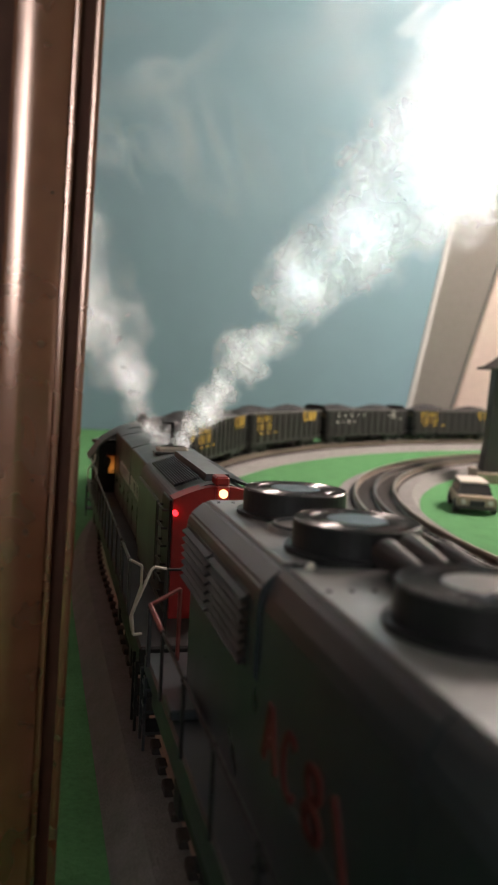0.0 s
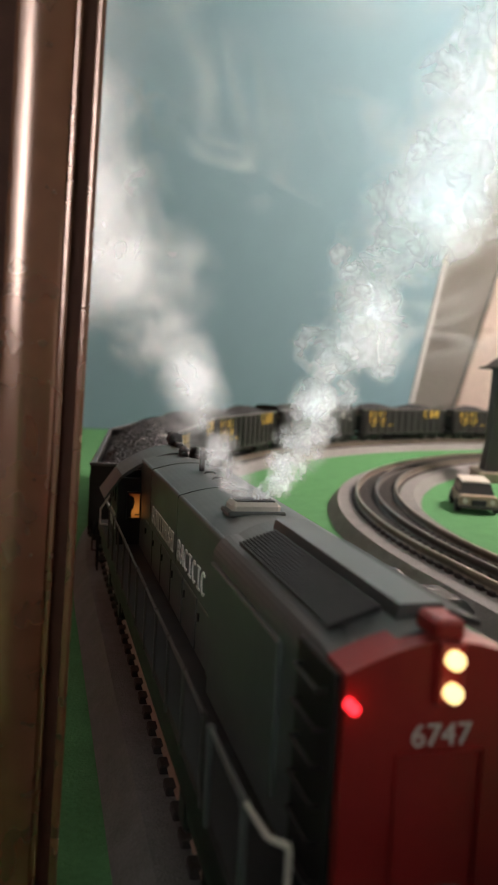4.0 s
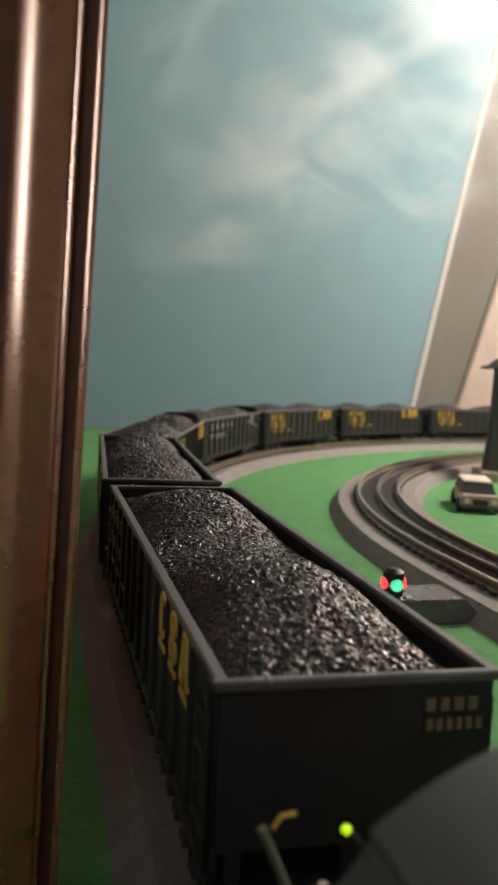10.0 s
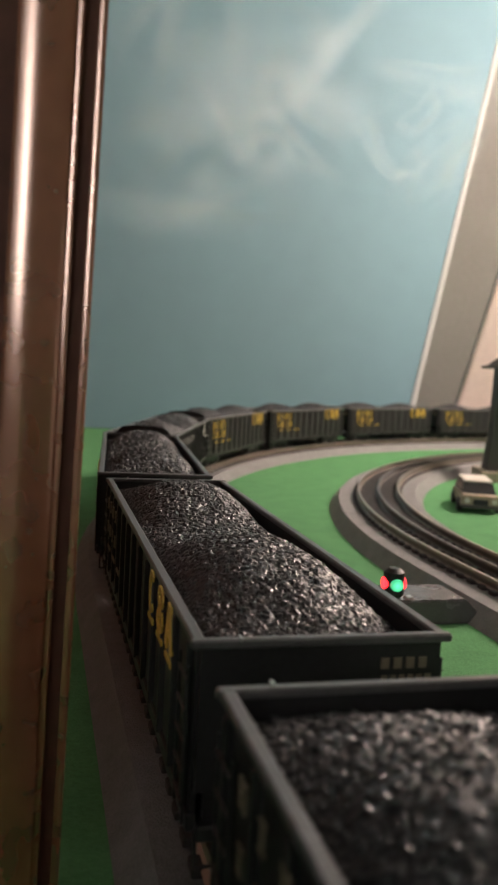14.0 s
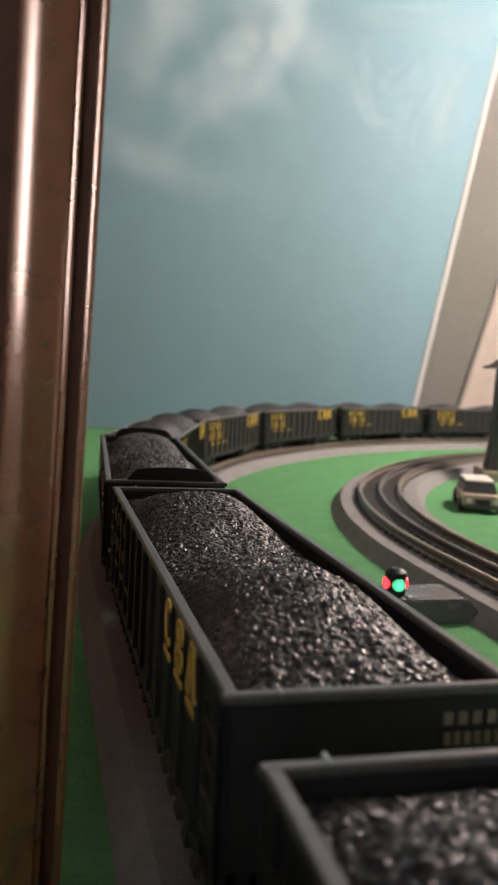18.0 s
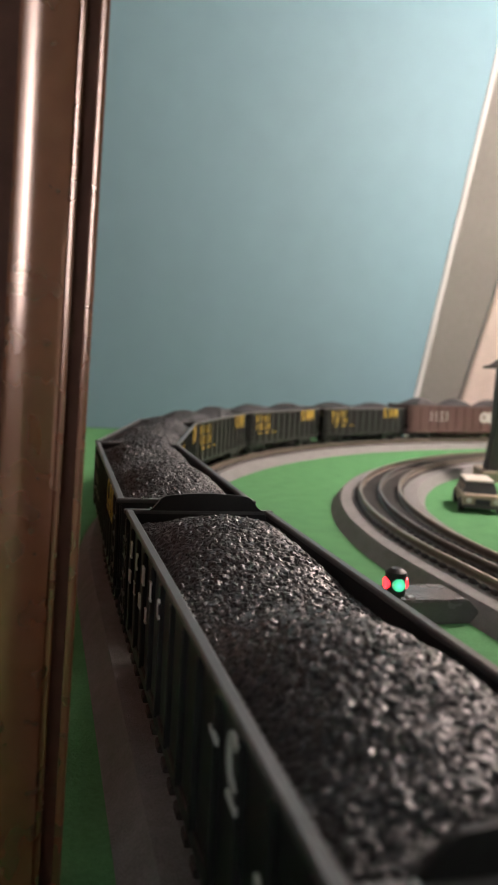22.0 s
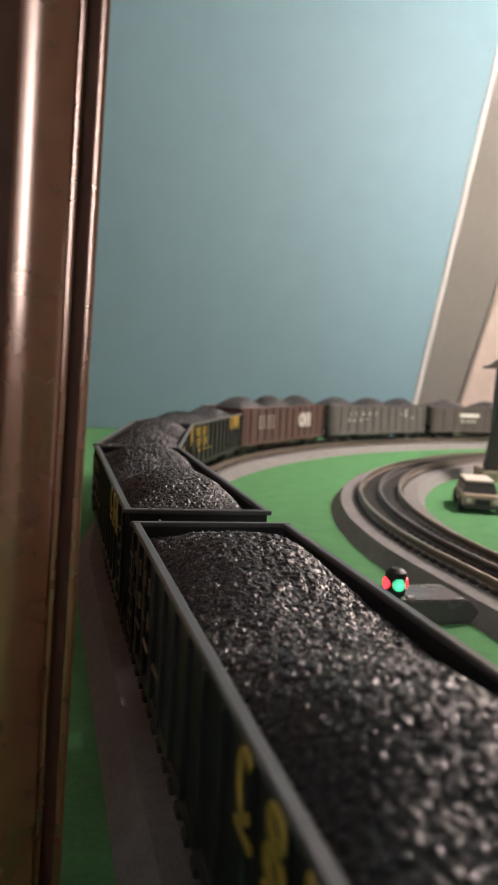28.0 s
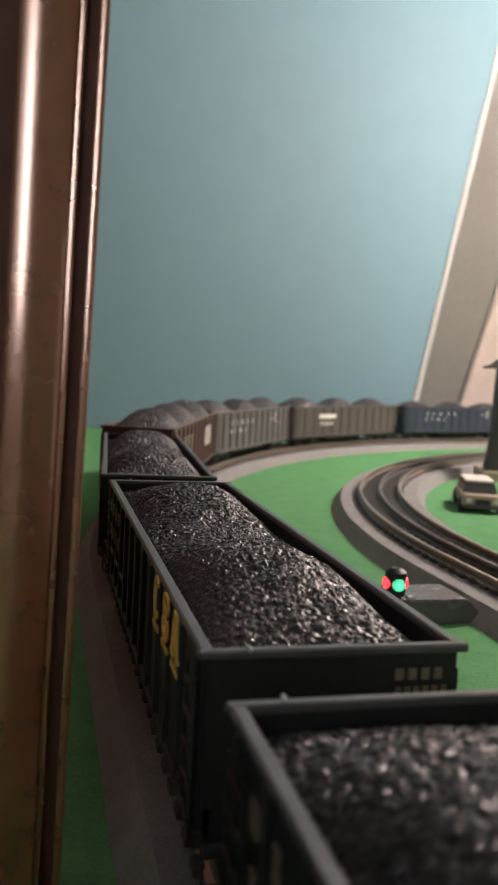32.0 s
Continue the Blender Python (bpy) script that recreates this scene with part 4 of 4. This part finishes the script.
def fan(t, y, r, z):
    bm = bmesh.new()
    tube(bm, (0, y, z - 0.001), (0, y, z + 0.0010), r * 1.12, 40)
    n = 40
    for rr, z0, z1 in ((r, z, z + 0.0056),):
        a = [bm.verts.new((rr * math.cos(2 * math.pi * i / n), y + rr * math.sin(2 * math.pi * i / n), z0)) for i in range(n)]
        b = [bm.verts.new((rr * math.cos(2 * math.pi * i / n), y + rr * math.sin(2 * math.pi * i / n), z1)) for i in range(n)]
        c = [bm.verts.new((rr * 0.88 * math.cos(2 * math.pi * i / n), y + rr * 0.88 * math.sin(2 * math.pi * i / n), z1)) for i in range(n)]
        d = [bm.verts.new((rr * 0.86 * math.cos(2 * math.pi * i / n), y + rr * 0.86 * math.sin(2 * math.pi * i / n), z0 + 0.003)) for i in range(n)]
        for i in range(n):
            j = (i + 1) % n
            bm.faces.new((a[i], a[j], b[j], b[i]))
            bm.faces.new((b[i], b[j], c[j], c[i]))
            bm.faces.new((c[i], c[j], d[j], d[i]))
        bm.faces.new(d)
    h = part("fan_housing", bm, M_BLACK, t, "round black radiator fan housing")
    bm = bmesh.new()
    for i in range(60):
        a = 2 * math.pi * i / 60
        p = Vector((math.cos(a), math.sin(a), 0))
        q = Vector((math.cos(a + 0.07), math.sin(a + 0.07), 0))
        tube(bm, p * r * 0.50 + Vector((0, y, z + 0.0056)), q * r * 0.975 + Vector((0, y, z + 0.0058)), 0.00024, 4)
    for rr in (0.97, 0.74):
        m = 36
        bars(bm, [(rr * r * math.cos(2 * math.pi * i / m), y + rr * r * math.sin(2 * math.pi * i / m), z + 0.0057) for i in range(m + 1)], 0.00028, 4)
    part("fan_grille", bm, M_FAN, h, "ring of thin radial vanes")
    bm = bmesh.new()
    tube(bm, (0, y, z + 0.0046), (0, y, z + 0.0060), r * 0.52, 32, r * 0.48)
    part("fan_cap", bm, M_LOCO_A, h)


A_SIDE = [(0.0192, 0.041), (0.0192, 0.0795), (0.0186, 0.0818), (0.0170, 0.0846), (0.0158, 0.0857), (0.006, 0.0861)]
A_HOOD = [(-x, z) for x, z in A_SIDE] + A_SIDE[::-1]
A_FLARE = [(0.0184, 0.041), (0.0184, 0.0660), (0.0200, 0.0672), (0.0200, 0.0806), (0.0194, 0.0828), (0.0160, 0.0857), (0.006, 0.0861)]
A_RADIATOR = [(-x, z) for x, z in A_FLARE] + A_FLARE[::-1]


def loco_black():
    """The leading engine, whose trailing end shows first. Its middle lies 0.582 ahead of the mark."""
    t = thing("diesel_locomotive", "glossy black-green diesel locomotive with three roof fans", "locomotive", group="locomotives")
    f = 0.620
    y1 = -0.430 + f
    chassis(t, -0.82 + f, -0.408 + f, M_LOCO_A)
    bm = bmesh.new()
    prism(bm, A_HOOD, -0.79 + f, -0.4955 + f)
    part("hood", bm, M_LOCO_A, t)
    bm = bmesh.new()
    prism(bm, A_RADIATOR, -0.4955 + f, y1)
    bmesh.ops.bevel(bm, geom=[e for e in bm.edges if e.calc_length() > 0.03], offset=0.0005, segments=2, affect="EDGES")
    part("radiator_hood", bm, M_LOCO_A, t)
    for sx in (-1, 1):
        for k in range(2):
            bm = bmesh.new()
            ya = -0.4905 + f + k * 0.0300
            box(bm, (sx * 0.0200, ya + 0.014, 0.0740), (0.0006, 0.0285, 0.0125))
            part("louvre", bm, M_BLACK, t, "slatted radiator louvre")
            for i in range(7):
                bm = bmesh.new()
                box(bm, (sx * 0.0207, ya + 0.014, 0.0686 + i * 0.0018), (0.0018, 0.0280, 0.0005), rot=Matrix.Rotation(sx * 0.5, 4, "Y"))
                part("louvre_slat", bm, M_BLACK, t)
        bm = bmesh.new()
        for i, shape in enumerate(("wedge", "arc", "double", "slant")):
            glyph(bm, sx * 0.0194, (-0.5050 - 0.0100 * i if sx < 0 else -0.5350 + 0.0100 * i) + f, 0.0620, 0.0076, 0.0100, shape, sx, weight=0.2)
        part("lettering", bm, M_LOCO_RED, t, "faded red lettering")
        for i in range(10):
            y = -0.770 + f + i * 0.0275
            bm = bmesh.new()
            box(bm, (sx * 0.0192, y, 0.0500), (0.0006, 0.0245, 0.0150), 0.0002)
            part("hood_door", bm, M_LOCO_A, t)
        handrail(t, sx, -0.78 + f, -0.440 + f, 0.0570, 0.041, 13, M_BLACK, 0.0004)
        part("end_grab", wire([(sx * 0.0262, -0.440 + f, 0.0570), (sx * 0.0262, -0.418 + f, 0.0570), (sx * 0.0180, -0.414 + f, 0.0600), (sx * 0.0180, -0.414 + f, 0.0410)], 0.0006), M_LOCO_RED, t)
        part("end_stanchion", wire([(sx * 0.0262, -0.418 + f, 0.0570), (sx * 0.0262, -0.418 + f, 0.0410)], 0.0006), M_LOCO_A, t)
        # tread plate box on the walkway
        bm = bmesh.new()
        box(bm, (sx * 0.0225, -0.447 + f, 0.0425), (0.0065, 0.010, 0.0024), 0.0004)
        part("tread_box", bm, M_LOCO_A, t)
    for i, u0 in enumerate((-0.4500, -0.4865, -0.5300)):
        fan(t, u0 + f, 0.0113, 0.0862)
    # Thin plates lay the lightened sheen grey over the hood roof.
    bm = bmesh.new()
    box(bm, (0, -0.6435 + f, 0.0859), (0.0312, 0.291, 0.0009), 0.0003)
    part("roof_plate", bm, M_ROOF, t, "thin roof plate, grey lightened for the roof's sheen")
    bm = bmesh.new()
    box(bm, (0, -0.463 + f, 0.0859), (0.0312, 0.062, 0.0009), 0.0003)
    part("roof_plate", bm, M_ROOF, t, "thin roof plate, grey lightened for the roof's sheen")
    bm = bmesh.new()
    tube(bm, (-0.003, -0.4685 + f, 0.0860), (-0.003, -0.4685 + f, 0.0874), 0.0080, 36, 0.0076)
    vent = part("low_vent", bm, M_ROOF, t)
    bm = bmesh.new()
    n = 36
    bars(bm, [(-0.003 + 0.0068 * math.cos(2 * math.pi * i / n), -0.4685 + f + 0.0068 * math.sin(2 * math.pi * i / n), 0.0875) for i in range(n + 1)], 0.0005, 6)
    part("vent_ring", bm, M_LOCO_A, vent)
    # horn cluster
    yh = -0.508 + f
    bm = bmesh.new()
    for x, d, r in ((-0.001, 0.0, 0.0020), (0.004, 0.002, 0.0023), (0.0085, -0.001, 0.0020)):
        tube(bm, (x, yh + d - 0.006, 0.0895), (x, yh + d + 0.006, 0.0895), r * 0.6, 12, r * 1.3)
    box(bm, (0.004, yh, 0.0875), (0.0130, 0.0040, 0.0030), 0.0005)
    part("horn", bm, M_BLACK, t)
    bm = bmesh.new()
    for u0 in (-0.436, -0.4955, -0.512, -0.560):
        for x in np.linspace(-0.014, 0.014, 9):
            box(bm, (float(x), u0 + f, 0.0863), (0.0006, 0.0006, 0.0006))
    tagged(part("rivets", bm, M_LOCO_A, t), kind="stuff")
    bm = bmesh.new()
    prism(bm, [(x * 1.012, z + 0.0002) for x, z in A_HOOD], -0.553 + f, -0.5524 + f)
    part("panel_seam", bm, M_LOCO_A, t)
    bm = bmesh.new()
    bmesh.ops.create_icosphere(bm, subdivisions=1, radius=0.0010, matrix=Matrix.Translation((-0.0125, -0.499 + f, 0.0866)))
    part("roof_light", bm, M_PALE, t)
    # short cab far ahead
    bm = bmesh.new()
    box(bm, (0, -0.775 + f, 0.062), (0.050, 0.045, 0.042), 0.003)
    part("cab", bm, M_LOCO_A, t)
    return t


STOCK.append((loco_grey(), -0.200, 0.100))
STOCK.append((loco_black(), -0.582, 0.130))

# ---------- smoke ----------


def smoke_mat(name, strength, grain, lo, hi, core=0.10, thread=False):
    """Thin white smoke: thins out towards a puff's rim and is torn by turbulence."""
    m = bpy.data.materials.new(name)
    m.use_nodes = True
    nt = m.node_tree
    nt.nodes.remove(nt.nodes["Principled BSDF"])
    N, K = nt.nodes.new, nt.links.new
    tc = N("ShaderNodeTexCoord")
    info = N("ShaderNodeObjectInfo")
    sep = N("ShaderNodeSeparateXYZ")
    K(tc.outputs["Object"], sep.inputs[0])
    flat = N("ShaderNodeCombineXYZ")
    K(sep.outputs["X"], flat.inputs["X"])
    K(sep.outputs["Z"], flat.inputs["Z"])
    length = N("ShaderNodeVectorMath")
    length.operation = "LENGTH"
    K(flat.outputs[0], length.inputs[0])
    fall = N("ShaderNodeMapRange")
    fall.interpolation_type = "SMOOTHSTEP"
    fall.inputs["From Min"].default_value = 0.72 if not thread else 0.98
    fall.inputs["From Max"].default_value = core
    shift = N("ShaderNodeMath")
    shift.operation = "MULTIPLY"
    shift.inputs[1].default_value = 53.0
    K(info.outputs["Random"], shift.inputs[0])
    n = N("ShaderNodeTexNoise")
    n.noise_dimensions = "4D"
    n.inputs["Scale"].default_value = grain
    n.inputs["Detail"].default_value = 1.0 if thread else 3
    n.inputs["Roughness"].default_value = 0.55
    n.inputs["Distortion"].default_value = 0.6
    K(tc.outputs["Object"], n.inputs["Vector"])
    K(shift.outputs[0], n.inputs["W"])
    curl = N("ShaderNodeTexNoise")
    curl.noise_dimensions = "4D"
    curl.inputs["Scale"].default_value = 2.2
    curl.inputs["Detail"].default_value = 3.5
    curl.inputs["Roughness"].default_value = 0.58
    curl.inputs["Distortion"].default_value = 0.5
    K(tc.outputs["Object"], curl.inputs["Vector"])
    K(shift.outputs[0], curl.inputs["W"])
    ragged = N("ShaderNodeMath")
    ragged.operation = "MULTIPLY_ADD"
    ragged.inputs[1].default_value = 0.0 if thread else 1.1
    K(curl.outputs["Fac"], ragged.inputs[0])
    rim = N("ShaderNodeMath")
    rim.operation = "ADD"
    rim.inputs[1].default_value = 0.0 if thread else -0.55
    K(length.outputs["Value"], rim.inputs[0])
    K(rim.outputs[0], ragged.inputs[2])
    edge = N("ShaderNodeMapRange")
    edge.inputs["From Min"].default_value = 1.0
    edge.inputs["From Max"].default_value = 0.82
    K(length.outputs["Value"], edge.inputs["Value"])
    K(ragged.outputs[0], fall.inputs["Value"])
    inside = N("ShaderNodeMath")
    inside.operation = "MULTIPLY"
    K(fall.outputs[0], inside.inputs[0])
    K(edge.outputs[0], inside.inputs[1])
    tear = N("ShaderNodeMapRange")
    tear.inputs["From Min"].default_value = lo
    tear.inputs["From Max"].default_value = hi
    if thread:
        centre = N("ShaderNodeMath")
        centre.operation = "SUBTRACT"
        centre.inputs[1].default_value = 0.5
        K(n.outputs["Fac"], centre.inputs[0])
        ridge = N("ShaderNodeMath")
        ridge.operation = "ABSOLUTE"
        K(centre.outputs[0], ridge.inputs[0])
        K(ridge.outputs[0], tear.inputs["Value"])
        n.inputs["Distortion"].default_value = 0.9
    else:
        K(n.outputs["Fac"], tear.inputs["Value"])
    a = N("ShaderNodeMath")
    a.operation = "MULTIPLY"
    K(inside.outputs[0], a.inputs[0])
    K(tear.outputs[0], a.inputs[1])
    b = N("ShaderNodeMath")
    b.operation = "MULTIPLY"
    b.inputs[1].default_value = strength
    K(a.outputs[0], b.inputs[0])
    clear = N("ShaderNodeBsdfTransparent")
    front = N("ShaderNodeBsdfDiffuse")
    front.inputs["Color"].default_value = (0.79, 0.83, 0.87, 1)
    back = N("ShaderNodeBsdfTranslucent")
    back.inputs["Color"].default_value = (0.79, 0.83, 0.87, 1)
    both = N("ShaderNodeAddShader")
    K(front.outputs[0], both.inputs[0])
    K(back.outputs[0], both.inputs[1])
    mix = N("ShaderNodeMixShader")
    K(b.outputs[0], mix.inputs[0])
    K(clear.outputs[0], mix.inputs[1])
    K(both.outputs[0], mix.inputs[2])
    K(mix.outputs[0], nt.nodes["Material Output"].inputs["Surface"])
    return m


scene.cycles.transparent_max_bounces = 128
M_SMOKE = smoke_mat("dense_smoke", 0.33, 1.5, 0.36, 0.66, 0.30)
M_VEIL = smoke_mat("grey_smoke", 0.18, 1.6, 0.37, 0.66, 0.25)
M_HANGING = smoke_mat("hanging_smoke", 0.19, 1.5, 0.40, 0.64, 0.15)
M_WISP = smoke_mat("thin_smoke", 0.15, 0.6, 0.065, 0.0, 0.10, thread=True)


def puff_mesh(name, material, seed):
    """A flattened, lumpy puff of unit radius."""
    bm = bmesh.new()
    bmesh.ops.create_icosphere(bm, subdivisions=3, radius=1.0)
    for v in bm.verts:
        k = 1 + 0.06 * noise.noise(v.co * 1.7 + Vector((seed * 7.1, 0, 0)))
        v.co = Vector((v.co.x, v.co.y * 0.28 * k, v.co.z))
    me = bpy.data.meshes.new(name)
    bm.to_mesh(me)
    bm.free()
    me.materials.append(material)
    me.shade_smooth()
    return me


PUFFS = []   # puff, offset from the stack, lag in seconds, spin, roll, rise in metres a second, flow, phase
WISPS = []
dense = [puff_mesh("puff", M_SMOKE, k) for k in range(4)]
veil = [puff_mesh("puff", M_VEIL, k) for k in range(4)]
hanging = [puff_mesh("puff", M_HANGING, k) for k in range(4)]
thin = [puff_mesh("wisp", M_WISP, k) for k in range(4)]


def plume(label, path, widths, count, seed, lag0, kinds):
    t = thing("smoke_plume", label, "smoke")
    rnd = random.Random(seed)
    for k in range(count):
        v = (k / (count - 1)) ** 1.4 * (len(path) - 1)
        i = min(int(v), len(path) - 2)
        w = v - i
        a, b = Vector(path[i]), Vector(path[i + 1])
        r = widths[i] * (1 - w) + widths[i + 1] * w
        off = a.lerp(b, w) + Vector((rnd.uniform(-1, 1), rnd.uniform(-0.6, 0.6), rnd.uniform(-1, 1))) * r * 0.5
        o = new("puff", rnd.choice(kinds))
        o.parent = t
        o.scale = [r * rnd.uniform(0.6, 1.25)] * 3
        PUFFS.append((o, off, lag0 * off.z, rnd.uniform(-20, 20), rnd.uniform(0, 360), off.z * 0.03, (b - a).normalized() * r, rnd.uniform(0, 3)))
    return t


plume("white smoke plume blowing inward from the exhaust stack",
      [(0.004, 0, 0.000), (0.028, 0, 0.036), (0.064, 0.004, 0.080), (0.110, 0.01, 0.122), (0.157, 0.02, 0.165), (0.212, 0.03, 0.220)],
      [0.0045, 0.011, 0.020, 0.033, 0.048, 0.064], 96, 3, 4.0, dense)
plume("thin grey-white smoke plume blowing outward from the exhaust stack",
      [(-0.004, 0, 0.000), (-0.017, 0, 0.026), (-0.033, 0.004, 0.052), (-0.056, 0.01, 0.085), (-0.080, 0.02, 0.125), (-0.105, 0.03, 0.170)],
      [0.0045, 0.012, 0.022, 0.033, 0.043, 0.052], 76, 8, 10.0, veil)


def drift(label, count, seed, x, y, z, radius, born, speed, kinds, tall=(0.6, 1.1), wide=(1.2, 2.2), spread=1.5, turn=50, leave=(17.0, 0.0, 0.02), lead=1.5):
    """Loose smoke left hanging: it comes in from beside the view, climbs, and is drawn off after a while."""
    t = thing("smoke_wisps", label, "smoke")
    rnd = random.Random(seed)
    for k in range(count):
        o = new("wisp", rnd.choice(kinds))
        o.parent = t
        r = rnd.uniform(*radius)
        o.scale = (r * rnd.uniform(*wide), r, r * rnd.uniform(*tall))
        p = Vector((rnd.uniform(*x), rnd.uniform(*y), rnd.uniform(*z)))
        WISPS.append((o, p, born + rnd.uniform(-spread, spread), Vector([v * rnd.uniform(0.6, 1.3) for v in speed]), rnd.uniform(-0.12, 0.12) * turn, rnd.uniform(-turn, turn), leave, lead))


drift("thin smoke wisps hanging under the lamp", 18, 21, (0.02, 0.60), (0.55, 1.1), (0.22, 0.56), (0.05, 0.12), 9.0, (-0.006, 0.004, 0.010), thin)
drift("broad drifting smoke trailing after the engine", 9, 25, (-0.03, 0.10), (0.24, 0.42), (0.15, 0.27), (0.022, 0.045), 6.2, (0.004, 0.002, 0.034), thin, leave=(8.0, 0.0, 0.02))
drift("tall grey smoke column rising behind the engine", 24, 31, (0.035, 0.150), (0.25, 0.36), (0.07, 0.33), (0.020, 0.040), 7.0, (0.034, 0.002, 0.045), hanging,
      tall=(1.3, 2.0), wide=(0.7, 1.1), spread=0.3, turn=14, leave=(7.2, 0.03, 0.05), lead=0.5)

drift("pale smoke bank spreading under the lamp", 12, 37, (0.22, 0.62), (0.70, 1.0), (0.40, 0.58), (0.07, 0.13), 9.2, (-0.004, 0.002, 0.010), hanging,
      spread=0.4, turn=30, leave=(10.0, 0.0, 0.02), lead=0.5)
drift("rolling grey smoke billow over the coal hoppers", 18, 41, (-0.045, 0.060), (0.30, 0.40), (0.125, 0.235), (0.024, 0.042), 6.0, (-0.010, 0.0, 0.050), hanging,
      tall=(0.8, 1.2), wide=(0.9, 1.3), spread=0.15, turn=60, leave=(6.6, 0.0, 0.06), lead=0.7)
drift("faint smoke threads hanging in still air", 8, 43, (-0.02, 0.34), (0.6, 1.0), (0.34, 0.52), (0.05, 0.10), 1.0, (0.004, 0.0, 0.008), thin, spread=0.3, leave=(3.2, 0.0, 0.03))

# ---------- travel of the train ----------
TIMES = (0.0, 1.0, 2.0, 3.5, 6.0, 8.0, 9.0, 11.0, 13.0, 14.5, 17.0, 18.0, 19.0, 20.0, 21.0, 23.0, 25.0, 27.5, 29.0, 30.5, 32.0)
RUN = (-0.584, -0.553, -0.520, -0.465, -0.339, -0.238, -0.191, -0.093, 0.017, 0.105, 0.271, 0.338, 0.404, 0.475, 0.548, 0.704, 0.854,
       1.079, 1.215, 1.361, 1.506)


def run(t):
    """How far the train's mark has gone at t seconds, with smooth speed."""
    n = len(TIMES)
    slope = []
    for i in range(n):
        a, b = max(0, i - 1), min(n - 1, i + 1)
        slope.append((RUN[b] - RUN[a]) / (TIMES[b] - TIMES[a]))
    if t < 0:
        return RUN[0] + slope[0] * t
    i = max(0, min(n - 2, sum(1 for x in TIMES if x <= t) - 1))
    h = TIMES[i + 1] - TIMES[i]
    k = (t - TIMES[i]) / h
    return ((2 * k ** 3 - 3 * k ** 2 + 1) * RUN[i] + (k ** 3 - 2 * k ** 2 + k) * h * slope[i]
            + (-2 * k ** 3 + 3 * k ** 2) * RUN[i + 1] + (k ** 3 - k ** 2) * h * slope[i + 1])


def stand(s, arm):
    """Pose of a vehicle whose trucks stand arm before and behind s on the outer line."""
    k = max(0.0, min(1.0, (s - 0.36) / 0.72))
    s -= 0.060 * k * k * (3 - 2 * k)      # couplers closed up on the bend
    a, b = line_outer(s - arm)[0], line_outer(s + arm)[0]
    d = b - a
    return Matrix.Translation((a + b) / 2) @ Matrix.Rotation(math.atan2(-d.x, d.y), 4, "Z")


def facing(p, roll):
    """Pose of a puff at p whose flat side is turned to the lens, turned by roll degrees."""
    q = (p - EYE).to_track_quat("Y", "Z").to_matrix().to_4x4()
    return Matrix.Translation(p) @ q @ pose(0, 0, 0, 0, roll, 0)


def motions():
    for ob, place, arm in STOCK:
        walk(ob, [(k * 0.5, stand(place - run(k * 0.5), arm)) for k in range(65)])
    for o, p, born, v, spin, roll, leave, lead in WISPS:
        rows = []
        for k in range(65):
            t = k * 0.5
            early = max(0.0, born - lead - t)
            gone = min(6.0, max(0.0, t - leave[0])) ** 2
            rows.append((t, facing(p + v * (t - born) + Vector((leave[1], 0, leave[2])) * gone + Vector((0.55, 0.1, 0.0)) * (1 - 1 / (1 + early * early)), roll + spin * t)))
        walk(o, rows)
    for o, off, lag, spin, roll, rise, flow, phase in PUFFS:
        rows = []
        for t in [k * 0.25 for k in range(36)] + [9.0 + k for k in range(24)]:
            churn = (t + phase) % 3.0
            churn = churn / 2.5 if churn < 2.5 else (3.0 - churn) / 0.5
            late = max(0.0, t - 3.0)
            blown = Vector((off.x * max(0.7, 1 - late / 10.0) if off.x < 0 else off.x * (1 + 0.8 * max(0.0, t - 4.8)), off.y + 0.25 * late * off.z, off.z))
            p = Vector((0.0005, -0.2310 - run(t - lag), 0.0832)) + blown + Vector((0, 0, min(0.9, rise * t + 0.05 * max(0.0, t - 6.0) ** 2))) + flow * (churn - 0.5)
            rows.append((t, facing(p, roll + spin * t)))
        walk(o, rows)


motions()
